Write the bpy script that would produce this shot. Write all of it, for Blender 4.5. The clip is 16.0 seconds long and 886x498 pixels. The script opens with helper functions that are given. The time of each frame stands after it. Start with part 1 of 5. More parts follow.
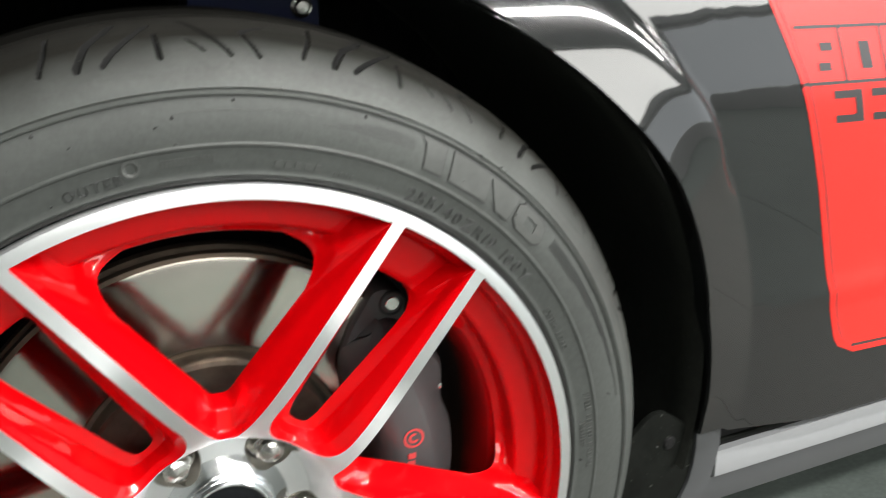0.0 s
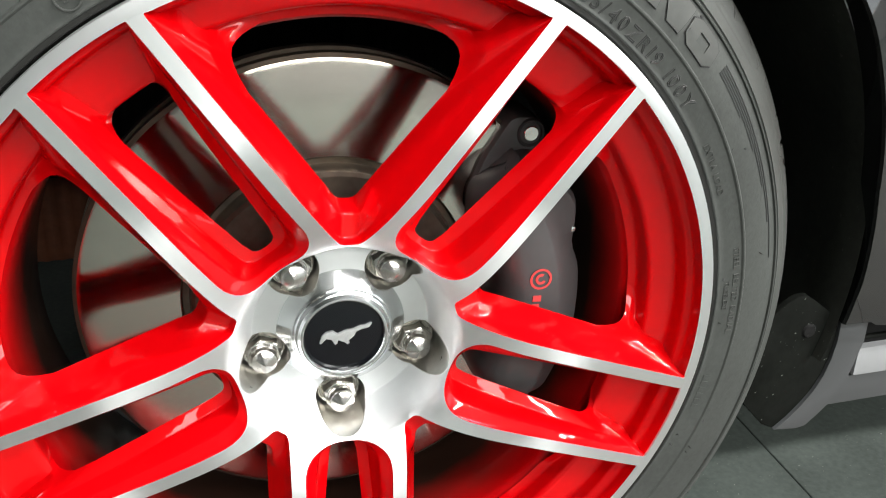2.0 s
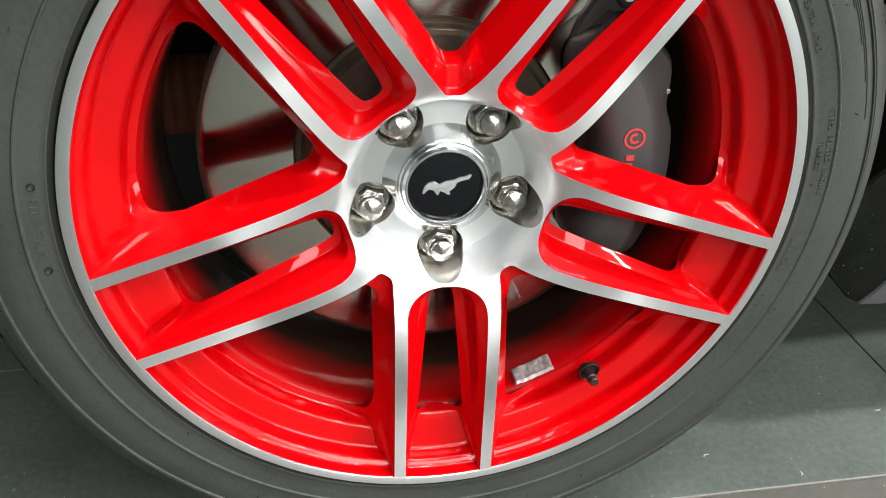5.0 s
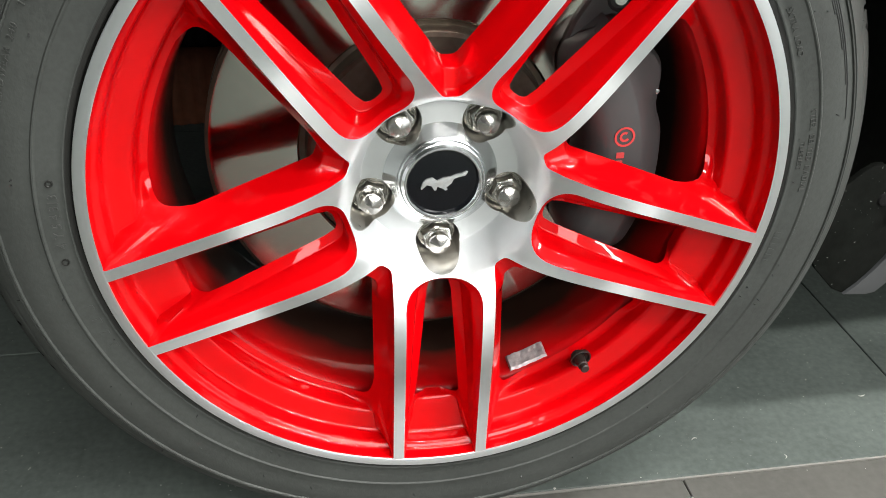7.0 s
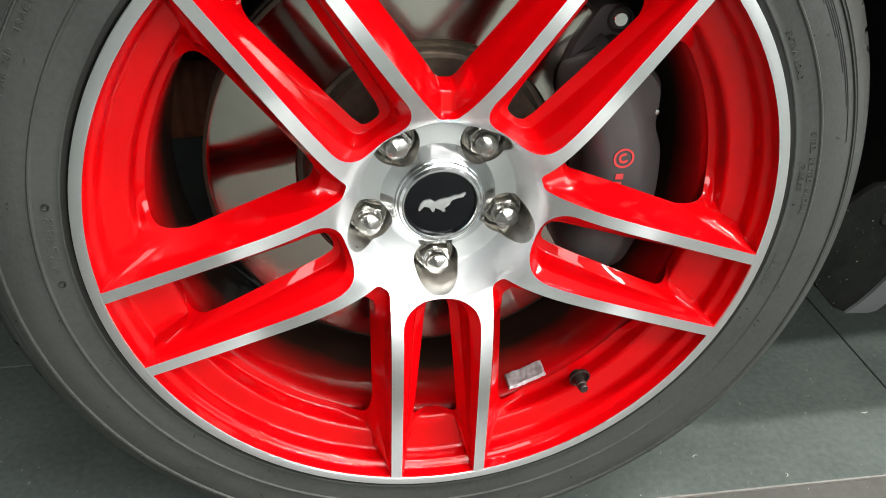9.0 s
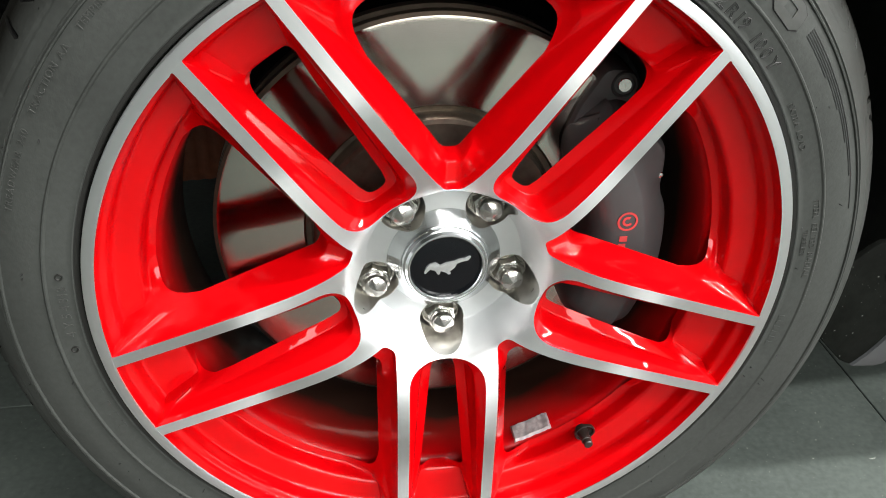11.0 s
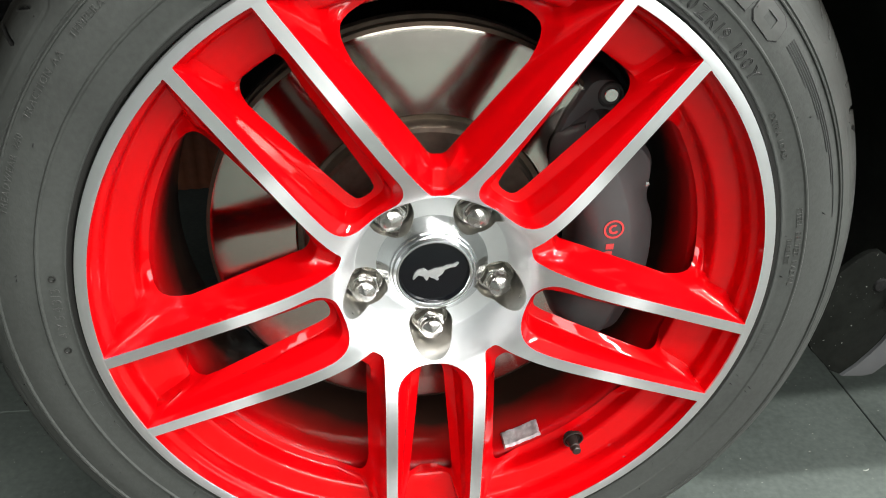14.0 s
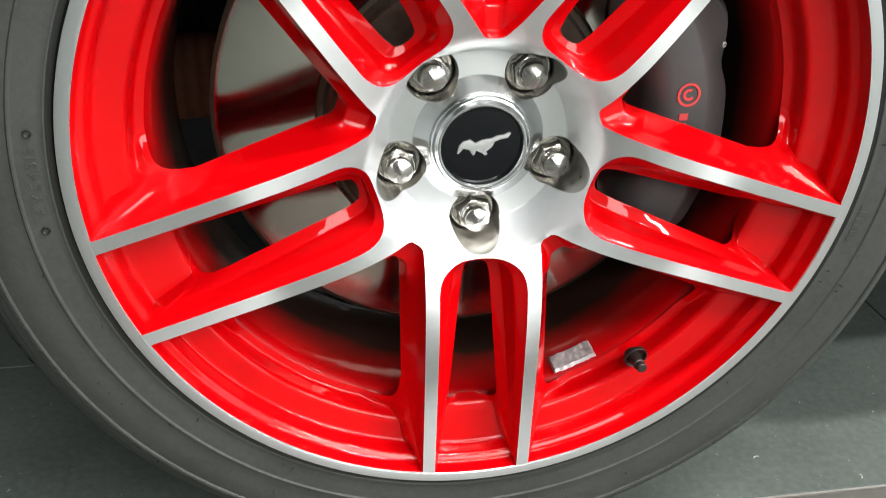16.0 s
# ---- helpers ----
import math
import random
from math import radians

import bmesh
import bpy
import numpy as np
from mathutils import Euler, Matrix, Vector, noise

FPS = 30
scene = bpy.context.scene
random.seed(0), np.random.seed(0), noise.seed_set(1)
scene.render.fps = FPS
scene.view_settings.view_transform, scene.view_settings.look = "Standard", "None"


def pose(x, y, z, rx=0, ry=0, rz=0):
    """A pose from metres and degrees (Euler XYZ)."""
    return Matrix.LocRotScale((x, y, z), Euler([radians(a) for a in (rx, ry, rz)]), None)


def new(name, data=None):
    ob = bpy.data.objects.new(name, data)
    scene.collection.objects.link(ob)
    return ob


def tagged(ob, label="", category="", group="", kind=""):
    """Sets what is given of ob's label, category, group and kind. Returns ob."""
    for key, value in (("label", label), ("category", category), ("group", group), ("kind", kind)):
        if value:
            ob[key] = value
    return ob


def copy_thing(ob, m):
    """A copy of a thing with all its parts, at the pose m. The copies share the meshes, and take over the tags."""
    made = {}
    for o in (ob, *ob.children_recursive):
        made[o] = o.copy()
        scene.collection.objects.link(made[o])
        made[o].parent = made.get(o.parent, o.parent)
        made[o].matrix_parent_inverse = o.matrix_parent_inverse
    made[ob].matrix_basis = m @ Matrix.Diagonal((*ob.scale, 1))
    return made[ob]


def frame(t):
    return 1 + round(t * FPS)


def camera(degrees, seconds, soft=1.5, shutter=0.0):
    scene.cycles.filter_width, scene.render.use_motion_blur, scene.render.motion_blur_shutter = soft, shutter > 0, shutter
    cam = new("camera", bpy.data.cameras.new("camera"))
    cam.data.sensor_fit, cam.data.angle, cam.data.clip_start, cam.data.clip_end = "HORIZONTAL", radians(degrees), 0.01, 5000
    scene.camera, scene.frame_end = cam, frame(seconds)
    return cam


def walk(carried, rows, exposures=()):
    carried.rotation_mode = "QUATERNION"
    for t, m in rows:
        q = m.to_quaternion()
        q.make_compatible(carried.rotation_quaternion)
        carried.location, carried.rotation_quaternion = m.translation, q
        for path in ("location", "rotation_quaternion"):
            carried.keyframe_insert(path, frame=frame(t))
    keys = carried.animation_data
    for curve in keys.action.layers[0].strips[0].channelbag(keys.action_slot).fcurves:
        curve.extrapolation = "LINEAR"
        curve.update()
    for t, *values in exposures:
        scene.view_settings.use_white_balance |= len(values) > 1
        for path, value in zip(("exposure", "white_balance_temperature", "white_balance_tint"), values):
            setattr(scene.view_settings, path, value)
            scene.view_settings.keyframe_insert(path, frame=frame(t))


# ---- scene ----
cam = camera(53.5, 16.0, soft=0.9, shutter=0.4)
ROWS = [
    (0.0, -0.0657, -0.4950, 0.7316, 69.67, -0.66, -22.75),
    (0.5, -0.0827, -0.4784, 0.6987, 67.51, -1.08, -18.90),
    (1.0, -0.0867, -0.4681, 0.6707, 66.86, -3.06, -17.44),
    (1.5, -0.0886, -0.4666, 0.6551, 65.80, -3.34, -16.25),
    (2.0, -0.0866, -0.4686, 0.6434, 64.84, -3.40, -15.10),
    (2.5, -0.0946, -0.4779, 0.6227, 64.21, -2.88, -13.48),
    (3.0, -0.0981, -0.4844, 0.6057, 62.52, -2.57, -12.16),
    (3.5, -0.1022, -0.4956, 0.5993, 61.04, -2.29, -11.24),
    (4.0, -0.1096, -0.5027, 0.6031, 60.34, -2.11, -10.52),
    (6.5, -0.1065, -0.5349, 0.6372, 58.35, -2.02, -9.69),
    (7.0, -0.1088, -0.5373, 0.6403, 58.14, -2.09, -9.63),
    (7.5, -0.1056, -0.5343, 0.6398, 58.08, -2.14, -9.59),
    (8.0, -0.1036, -0.5305, 0.6391, 57.96, -2.15, -9.52),
    (10.5, -0.0941, -0.5234, 0.6900, 58.31, -1.72, -8.24),
    (11.0, -0.0916, -0.5141, 0.6962, 58.33, -1.67, -8.10),
    (11.5, -0.0876, -0.5079, 0.7053, 58.37, -1.70, -8.08),
    (12.0, -0.0858, -0.4989, 0.7090, 58.51, -1.67, -7.84),
    (12.5, -0.0814, -0.4939, 0.7117, 58.79, -1.65, -7.77),
    (13.0, -0.0813, -0.4821, 0.7106, 59.03, -1.72, -7.67),
    (13.5, -0.0834, -0.5034, 0.7082, 59.10, -1.75, -7.52),
    (14.0, -0.0767, -0.5287, 0.6958, 59.33, -1.64, -7.35),
    (14.5, -0.0753, -0.5228, 0.6595, 59.47, -1.61, -7.32),
    (15.0, -0.1024, -0.5083, 0.6148, 60.60, -1.84, -8.08),
    (15.5, -0.1105, -0.4919, 0.5813, 61.19, -1.78, -8.41),
    (16.0, -0.1194, -0.4852, 0.5501, 61.37, -1.70, -9.44),
]
walk(cam, [(r[0], pose(*r[1:])) for r in ROWS], [(0.0, 0.42), (1.0, 0.50), (1.6, 0.45), (2.5, 0.45), (3.2, 0.23), (3.8, 0.16), (12.2, 0.17), (13.0, 0.26), (14.4, 0.37), (15.2, 0.20), (16.0, 0.16)])

# ---- light ----
world = bpy.data.worlds.new("room_world")
scene.world = world
world.use_nodes = True
world.node_tree.nodes["Background"].inputs[0].default_value = (0.85, 0.92, 1.0, 1)
world.node_tree.nodes["Background"].inputs[1].default_value = 1.2
scene.view_settings.exposure = 0.0

TUBES = [(1.4, -0.60, 1.6, 0.14, 88), (0.85, -2.15, 2.1, 0.16, 74), (3.0, -2.15, 2.2, 0.16, 168), (4.3, -0.75, 1.9, 0.10, 50), (0.95, 2.6, 1.5, 0.16, 50)]
CEIL = 2.9
for lx, ly, ll, lw, power in TUBES:
    lamp = bpy.data.lights.new("tube_lamp", "AREA")
    lamp.shape, lamp.size, lamp.size_y, lamp.energy, lamp.color = "RECTANGLE", ll, lw, power, (1.0, 0.985, 0.96)
    new("tube_lamp", lamp).matrix_world = pose(lx, ly, CEIL - 0.075, 0, 0, 0)


# wide flat light panels on the ceiling: x, y, length, width, power
PANELS = [(1.9, -5.2, 6.2, 3.1, 530), (0.5, -0.28, 1.7, 0.9, 32)]
for lx, ly, ll, lw, power in PANELS:
    lamp = bpy.data.lights.new("panel_lamp", "AREA")
    lamp.shape, lamp.size, lamp.size_y, lamp.energy, lamp.color = "RECTANGLE", ll, lw, power, (1.0, 0.995, 0.95)
    new("panel_lamp", lamp).matrix_world = pose(lx, ly, CEIL - 0.045)
WIN = (-7.6, -1.3, 0.95, 2.78)  # unseen window added in the east wall for reflections: y from, y to, sill, head
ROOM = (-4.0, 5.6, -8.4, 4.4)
# lamp added in its opening to light the upper fender and the right side
fill_lamp = bpy.data.lights.new("added_window_lamp", "AREA")
fill_lamp.shape, fill_lamp.size, fill_lamp.size_y, fill_lamp.energy, fill_lamp.color = "RECTANGLE", WIN[3] - WIN[2], WIN[1] - WIN[0], 33, (0.97, 1.0, 0.97)
new("added_window_lamp", fill_lamp).matrix_world = pose(ROOM[1] + 0.04, (WIN[0] + WIN[1]) / 2, (WIN[2] + WIN[3]) / 2, 0, 90, 0)


# ---- materials ----
def node_material(name):
    m = bpy.data.materials.new(name)
    m.use_nodes = True
    n = m.node_tree.nodes
    return m, n, m.node_tree.links, n["Principled BSDF"]


def make(name, color, rough, metal=0.0, spread=0.15, scale=8.0, fine=120.0, bump=0.0, bump_scale=200.0, coat=0.0, coat_ior=1.5,
         rough_spread=0.08, spec=0.5, aniso=0.0, specks=0.0, speck_color=(0.5, 0.5, 0.47), ring_grain=0.0):
    """A surface with stains at one scale and grain at another."""
    m, n, l, b = node_material(name)
    b.inputs["Metallic"].default_value = metal
    b.inputs["Specular IOR Level"].default_value = spec
    b.inputs["Coat Weight"].default_value = coat
    b.inputs["Coat Roughness"].default_value = 0.03
    b.inputs["Coat IOR"].default_value = coat_ior
    tc = n.new("ShaderNodeTexCoord")
    big, small = n.new("ShaderNodeTexNoise"), n.new("ShaderNodeTexNoise")
    big.inputs["Scale"].default_value, big.inputs["Detail"].default_value = scale, 6
    small.inputs["Scale"].default_value, small.inputs["Detail"].default_value = fine, 4
    for t in (big, small):
        l.new(tc.outputs["Object"], t.inputs["Vector"])
    mix = n.new("ShaderNodeMix")
    mix.data_type = "FLOAT"
    mix.inputs[0].default_value = 0.4
    l.new(big.outputs["Fac"], mix.inputs[2])
    l.new(small.outputs["Fac"], mix.inputs[3])
    ramp = n.new("ShaderNodeValToRGB")
    ramp.color_ramp.elements[0].position, ramp.color_ramp.elements[1].position = 0.3, 0.7
    ramp.color_ramp.elements[0].color = (*[c * (1 - spread) for c in color], 1)
    ramp.color_ramp.elements[1].color = (*[min(1, c * (1 + spread)) for c in color], 1)
    l.new(mix.outputs[0], ramp.inputs["Fac"])
    col = ramp.outputs["Color"]
    if specks:
        vor = n.new("ShaderNodeTexNoise")
        vor.inputs["Scale"].default_value, vor.inputs["Detail"].default_value = 260, 2
        l.new(tc.outputs["Object"], vor.inputs["Vector"])
        cut = n.new("ShaderNodeMapRange")
        cut.inputs["From Min"].default_value, cut.inputs["From Max"].default_value = 0.745 - specks, 0.775 - specks
        l.new(vor.outputs["Fac"], cut.inputs["Value"])
        mc = n.new("ShaderNodeMix")
        mc.data_type = "RGBA"
        l.new(cut.outputs[0], mc.inputs[0])
        l.new(col, mc.inputs[6])
        mc.inputs[7].default_value = (*speck_color, 1)
        col = mc.outputs[2]
    l.new(col, b.inputs["Base Color"])
    rr = n.new("ShaderNodeMapRange")
    rr.inputs["To Min"].default_value, rr.inputs["To Max"].default_value = max(0.01, rough - rough_spread), rough + rough_spread
    l.new(mix.outputs[0], rr.inputs["Value"])
    l.new(rr.outputs[0], b.inputs["Roughness"])
    if aniso:
        tan = n.new("ShaderNodeTangent")
        tan.direction_type, tan.axis = "RADIAL", "Y"
        b.inputs["Anisotropic Rotation"].default_value = 0.25
        l.new(tan.outputs[0], b.inputs["Tangent"])
        b.inputs["Anisotropic"].default_value = aniso
    height = None
    if bump:
        bt = n.new("ShaderNodeTexNoise")
        bt.inputs["Scale"].default_value, bt.inputs["Detail"].default_value = bump_scale, 5
        l.new(tc.outputs["Object"], bt.inputs["Vector"])
        height, strength, dist = bt.outputs["Fac"], bump, 0.001
    if ring_grain:
        sq = n.new("ShaderNodeVectorMath")
        sq.operation = "LENGTH"
        flat = n.new("ShaderNodeVectorMath")
        flat.operation = "MULTIPLY"
        flat.inputs[1].default_value = (1, 0, 1)
        l.new(tc.outputs["Object"], flat.inputs[0])
        l.new(flat.outputs[0], sq.inputs[0])
        gn = n.new("ShaderNodeTexNoise")
        gn.noise_dimensions = "1D"
        gn.inputs["Scale"].default_value, gn.inputs["Detail"].default_value = 1400, 3
        l.new(sq.outputs["Value"], gn.inputs["W"])
        height, strength, dist = gn.outputs["Fac"], ring_grain, 0.0004
    if height is not None:
        bp = n.new("ShaderNodeBump")
        bp.inputs["Strength"].default_value, bp.inputs["Distance"].default_value = strength, dist
        l.new(height, bp.inputs["Height"])
        l.new(bp.outputs[0], b.inputs["Normal"])
    return m


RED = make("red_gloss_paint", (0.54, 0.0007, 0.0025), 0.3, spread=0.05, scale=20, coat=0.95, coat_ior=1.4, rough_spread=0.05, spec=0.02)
RED_TO_BROWN = make("red_to_brown_paint", (0.40, 0.0006, 0.0022), 0.32, spread=0.05, scale=20, coat=0.5, coat_ior=1.35, spec=0.1)
# sprayed lacquer lies a little wavy
for paint_mat in (RED, RED_TO_BROWN):
    nn, ll = paint_mat.node_tree.nodes, paint_mat.node_tree.links
    wave_tc, wave, wave_bump = (nn.new(k) for k in ("ShaderNodeTexCoord", "ShaderNodeTexNoise", "ShaderNodeBump"))
    wave.inputs["Scale"].default_value, wave.inputs["Detail"].default_value = 55, 1
    wave_bump.inputs["Strength"].default_value, wave_bump.inputs["Distance"].default_value = 0.5, 0.0012
    ll.new(wave_tc.outputs["Object"], wave.inputs["Vector"])
    ll.new(wave.outputs["Fac"], wave_bump.inputs["Height"])
    ll.new(wave_bump.outputs[0], nn["Principled BSDF"].inputs["Coat Normal"])
# red turns dark brown deeper into the barrel, with an uneven edge
nn, ll = RED_TO_BROWN.node_tree.nodes, RED_TO_BROWN.node_tree.links
fade_tc, fade_sep, fade_noise, fade_add, fade_map, fade_mix = (nn.new(k) for k in ("ShaderNodeTexCoord", "ShaderNodeSeparateXYZ", "ShaderNodeTexNoise", "ShaderNodeMath", "ShaderNodeMapRange", "ShaderNodeMix"))
fade_noise.inputs["Scale"].default_value = 18
fade_add.operation = "MULTIPLY_ADD"
fade_add.inputs[1].default_value = 0.035
fade_map.inputs["From Min"].default_value, fade_map.inputs["From Max"].default_value = 0.070, 0.118
fade_mix.data_type = "RGBA"
fade_mix.inputs[7].default_value = (0.026, 0.013, 0.009, 1)
ll.new(fade_tc.outputs["Object"], fade_sep.inputs[0])
ll.new(fade_tc.outputs["Object"], fade_noise.inputs["Vector"])
ll.new(fade_noise.outputs["Fac"], fade_add.inputs[0])
ll.new(fade_sep.outputs["Y"], fade_add.inputs[2])
ll.new(fade_add.outputs[0], fade_map.inputs["Value"])
ll.new(fade_map.outputs[0], fade_mix.inputs[0])
fade_bsdf = nn["Principled BSDF"]
ll.new(fade_bsdf.inputs["Base Color"].links[0].from_socket, fade_mix.inputs[6])
ll.new(fade_mix.outputs[2], fade_bsdf.inputs["Base Color"])
MACHINED = make("machined_aluminium", (0.86, 0.875, 0.885), 0.46, metal=1.0, spread=0.03, rough_spread=0.02, aniso=0.55, ring_grain=0.04)
POLISHED = make("polished_aluminium", (0.66, 0.675, 0.68), 0.17, metal=1.0, spread=0.03, rough_spread=0.03, scale=30, aniso=0.9, ring_grain=0.04)
BORE = make("cast_aluminium_bore", (0.56, 0.55, 0.52), 0.3, metal=1.0, spread=0.1, scale=60)
CHROME = make("chrome", (0.86, 0.88, 0.90), 0.15, metal=1.0, spread=0.03, rough_spread=0.03)
NUTMETAL = make("nut_steel", (0.64, 0.62, 0.59), 0.2, metal=1.0, spread=0.1, scale=90, rough_spread=0.06)
EMBLEM = make("bright_silver_emblem", (0.86, 0.87, 0.88), 0.32, metal=0.85, spread=0.12, scale=300, bump=0.3, bump_scale=600)
BADGE = make("black_badge_enamel", (0.004, 0.0045, 0.006), 0.1, spec=0.35, spread=0.2)
RUBBER = make("tyre_rubber", (0.039, 0.0425, 0.039), 0.62, spread=0.3, scale=10, fine=260, bump=0.15, bump_scale=500, specks=0.0, speck_color=(0.3, 0.3, 0.28), spec=0.4)
# dusty sidewall, clean tread; arch shade is also put into the shoulder's colour
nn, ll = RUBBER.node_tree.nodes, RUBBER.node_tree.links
tyre_tc, dust_shade_sep, dust_shade_noise, dust_shade_add, dust_shade_map, dark_mix = (nn.new(k) for k in ("ShaderNodeTexCoord", "ShaderNodeSeparateXYZ", "ShaderNodeTexNoise", "ShaderNodeMath", "ShaderNodeMapRange", "ShaderNodeMix"))
dust_shade_noise.inputs["Scale"].default_value = 22
dust_shade_add.operation = "MULTIPLY_ADD"
dust_shade_add.inputs[1].default_value = 0.02
dust_shade_map.inputs["From Min"].default_value, dust_shade_map.inputs["From Max"].default_value = 0.022, 0.048
dark_mix.data_type = "RGBA"
dark_mix.inputs[7].default_value = (0.0085, 0.0082, 0.0070, 1)
ll.new(tyre_tc.outputs["Object"], dust_shade_sep.inputs[0])
ll.new(tyre_tc.outputs["Object"], dust_shade_noise.inputs["Vector"])
ll.new(dust_shade_noise.outputs["Fac"], dust_shade_add.inputs[0])
ll.new(dust_shade_sep.outputs["Y"], dust_shade_add.inputs[2])
ll.new(dust_shade_add.outputs[0], dust_shade_map.inputs["Value"])
# the bead gets a near-black ring
tyre_flat, tyre_len, bead_map, dark_max = (nn.new(k) for k in ("ShaderNodeVectorMath", "ShaderNodeVectorMath", "ShaderNodeMapRange", "ShaderNodeMath"))
tyre_flat.operation, tyre_len.operation, dark_max.operation = "MULTIPLY", "LENGTH", "MAXIMUM"
tyre_flat.inputs[1].default_value = (1, 0, 1)
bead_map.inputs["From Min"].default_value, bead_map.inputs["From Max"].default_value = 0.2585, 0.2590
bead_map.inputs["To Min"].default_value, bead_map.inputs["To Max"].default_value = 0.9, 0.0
ll.new(tyre_tc.outputs["Object"], tyre_flat.inputs[0])
ll.new(tyre_flat.outputs[0], tyre_len.inputs[0])
ll.new(tyre_len.outputs["Value"], bead_map.inputs["Value"])
ll.new(dust_shade_map.outputs[0], dark_max.inputs[0])
ll.new(bead_map.outputs[0], dark_max.inputs[1])
ll.new(dark_max.outputs[0], dark_mix.inputs[0])
tyre_bsdf = nn["Principled BSDF"]
ll.new(tyre_bsdf.inputs["Base Color"].links[0].from_socket, dark_mix.inputs[6])
ll.new(dark_mix.outputs[2], tyre_bsdf.inputs["Base Color"])
dust_shade_gloss = nn.new("ShaderNodeMapRange")
dust_shade_gloss.inputs["To Min"].default_value, dust_shade_gloss.inputs["To Max"].default_value = 0.4, 0.04
ll.new(dust_shade_map.outputs[0], dust_shade_gloss.inputs["Value"])
ll.new(dust_shade_gloss.outputs[0], tyre_bsdf.inputs["Specular IOR Level"])
RUBBER_RAISED = make("tyre_rubber_raised", (0.046, 0.0485, 0.045), 0.58, spread=0.25, scale=30, spec=0.4)
# tread colour kept low for the shade under the arch
RUBBER_TREAD_SHADED = make("tyre_tread_rubber_shaded", (0.0085, 0.0082, 0.0070), 0.8, spread=0.3, scale=14, fine=200, bump=0.15, bump_scale=300, spec=0.06)
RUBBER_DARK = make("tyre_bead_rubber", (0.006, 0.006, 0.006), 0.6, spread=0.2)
RUBBER_TEXT = make("tyre_lettering_rubber", (0.017, 0.018, 0.017), 0.6, spread=0.2)
# near-black, so the shade inside the grooves is part of their colour
RUBBER_GROOVE_SHADE = make("tyre_groove_shade", (0.004, 0.004, 0.0038), 0.75, spread=0.2, spec=0.08)
DISC = make("brake_disc_iron", (0.57, 0.53, 0.475), 0.14, metal=1.0, spread=0.08, scale=14, aniso=0.92, ring_grain=0.06, rough_spread=0.03)
DISC_EDGE = make("brake_disc_edge", (0.10, 0.078, 0.058), 0.5, metal=0.8, spread=0.3, scale=40)
HAT = make("brake_hat_iron", (0.17, 0.142, 0.112), 0.4, metal=0.9, spread=0.35, scale=50)
CALIPER = make("charcoal_caliper_paint", (0.055, 0.052, 0.053), 0.42, spread=0.12, scale=25, bump=0.06, bump_scale=250)
CALIPER_RED = make("caliper_red_print", (0.55, 0.05, 0.05), 0.5, spread=0.06)
DARKIRON = make("dark_cast_iron", (0.016, 0.016, 0.017), 0.55, spread=0.3, scale=30)
VALVE = make("dark_brown_valve_rubber", (0.022, 0.015, 0.013), 0.35, spread=0.3, scale=60)
BLACKPAINT = make("grey_black_body_paint", (0.0095, 0.0102, 0.0100), 0.16, spread=0.05, scale=3, coat=1.0, rough_spread=0.03, spec=0.1)
STRIPE = make("red_vinyl_stripe", (0.76, 0.014, 0.008), 0.35, spread=0.06, coat=0.35)
STRIPE_BLACK = make("black_vinyl", (0.03, 0.028, 0.028), 0.35, spread=0.1)
ARCH = make("dusty_black_arch_plastic", (0.032, 0.034, 0.029), 0.65, spread=0.45, scale=16, bump=0.5, bump_scale=90, specks=0.03, speck_color=(0.08, 0.08, 0.072), spec=0.25)
LINER = make("black_liner_plastic", (0.008, 0.008, 0.008), 0.7, spread=0.4, scale=20, bump=0.5, bump_scale=90, specks=0.015, speck_color=(0.03, 0.03, 0.027), spec=0.12)
LINER_BROWN = make("brown_liner_plastic", (0.20, 0.072, 0.040), 0.6, spread=0.3, scale=20, bump=0.3, bump_scale=120, spec=0.2)
FLAP = make("black_rubber_flap", (0.0065, 0.0072, 0.0062), 0.75, spread=0.4, scale=25, bump=0.3, bump_scale=120, specks=0.03, speck_color=(0.16, 0.165, 0.15), spec=0.04)
SILLGREY = make("grey_sill_paint", (0.046, 0.048, 0.050), 0.4, spread=0.06, scale=6)
SILLSILVER = make("silver_sill_strip", (0.20, 0.205, 0.21), 0.42, metal=0.0, spread=0.05)
FOIL = make("balance_weight_foil", (0.44, 0.41, 0.42), 0.4, metal=0.3, spread=0.3, scale=120, bump=0.9, bump_scale=160)
TILE = make("grey_floor_tile", (0.078, 0.092, 0.084), 0.62, spec=0.2, spread=0.34, scale=7, fine=140, bump=0.15, bump_scale=300, specks=0.035, speck_color=(0.16, 0.165, 0.155), rough_spread=0.1)
TILE_WARM = make("warm_grey_floor_tile", (0.082, 0.081, 0.073), 0.65, spec=0.2, spread=0.2, scale=7, fine=120, bump=0.12, bump_scale=300, rough_spread=0.1)
GROUT = make("pale_grout", (0.20, 0.195, 0.18), 0.8, spread=0.2)
GROUT_DARK = make("dark_grout", (0.035, 0.036, 0.034), 0.8, spread=0.2)
WALLPAINT = make("grey_wall_paint", (0.21, 0.213, 0.215), 0.7, spread=0.05, scale=2, bump=0.05)
CEILPAINT = make("grey_ceiling_paint", (0.29, 0.29, 0.29), 0.8, spread=0.04, scale=2)
LAMPBODY = make("white_lamp_housing", (0.75, 0.75, 0.75), 0.4, spread=0.03)
BLUE = make("blue_metal", (0.008, 0.014, 0.06), 0.5, metal=0.3)


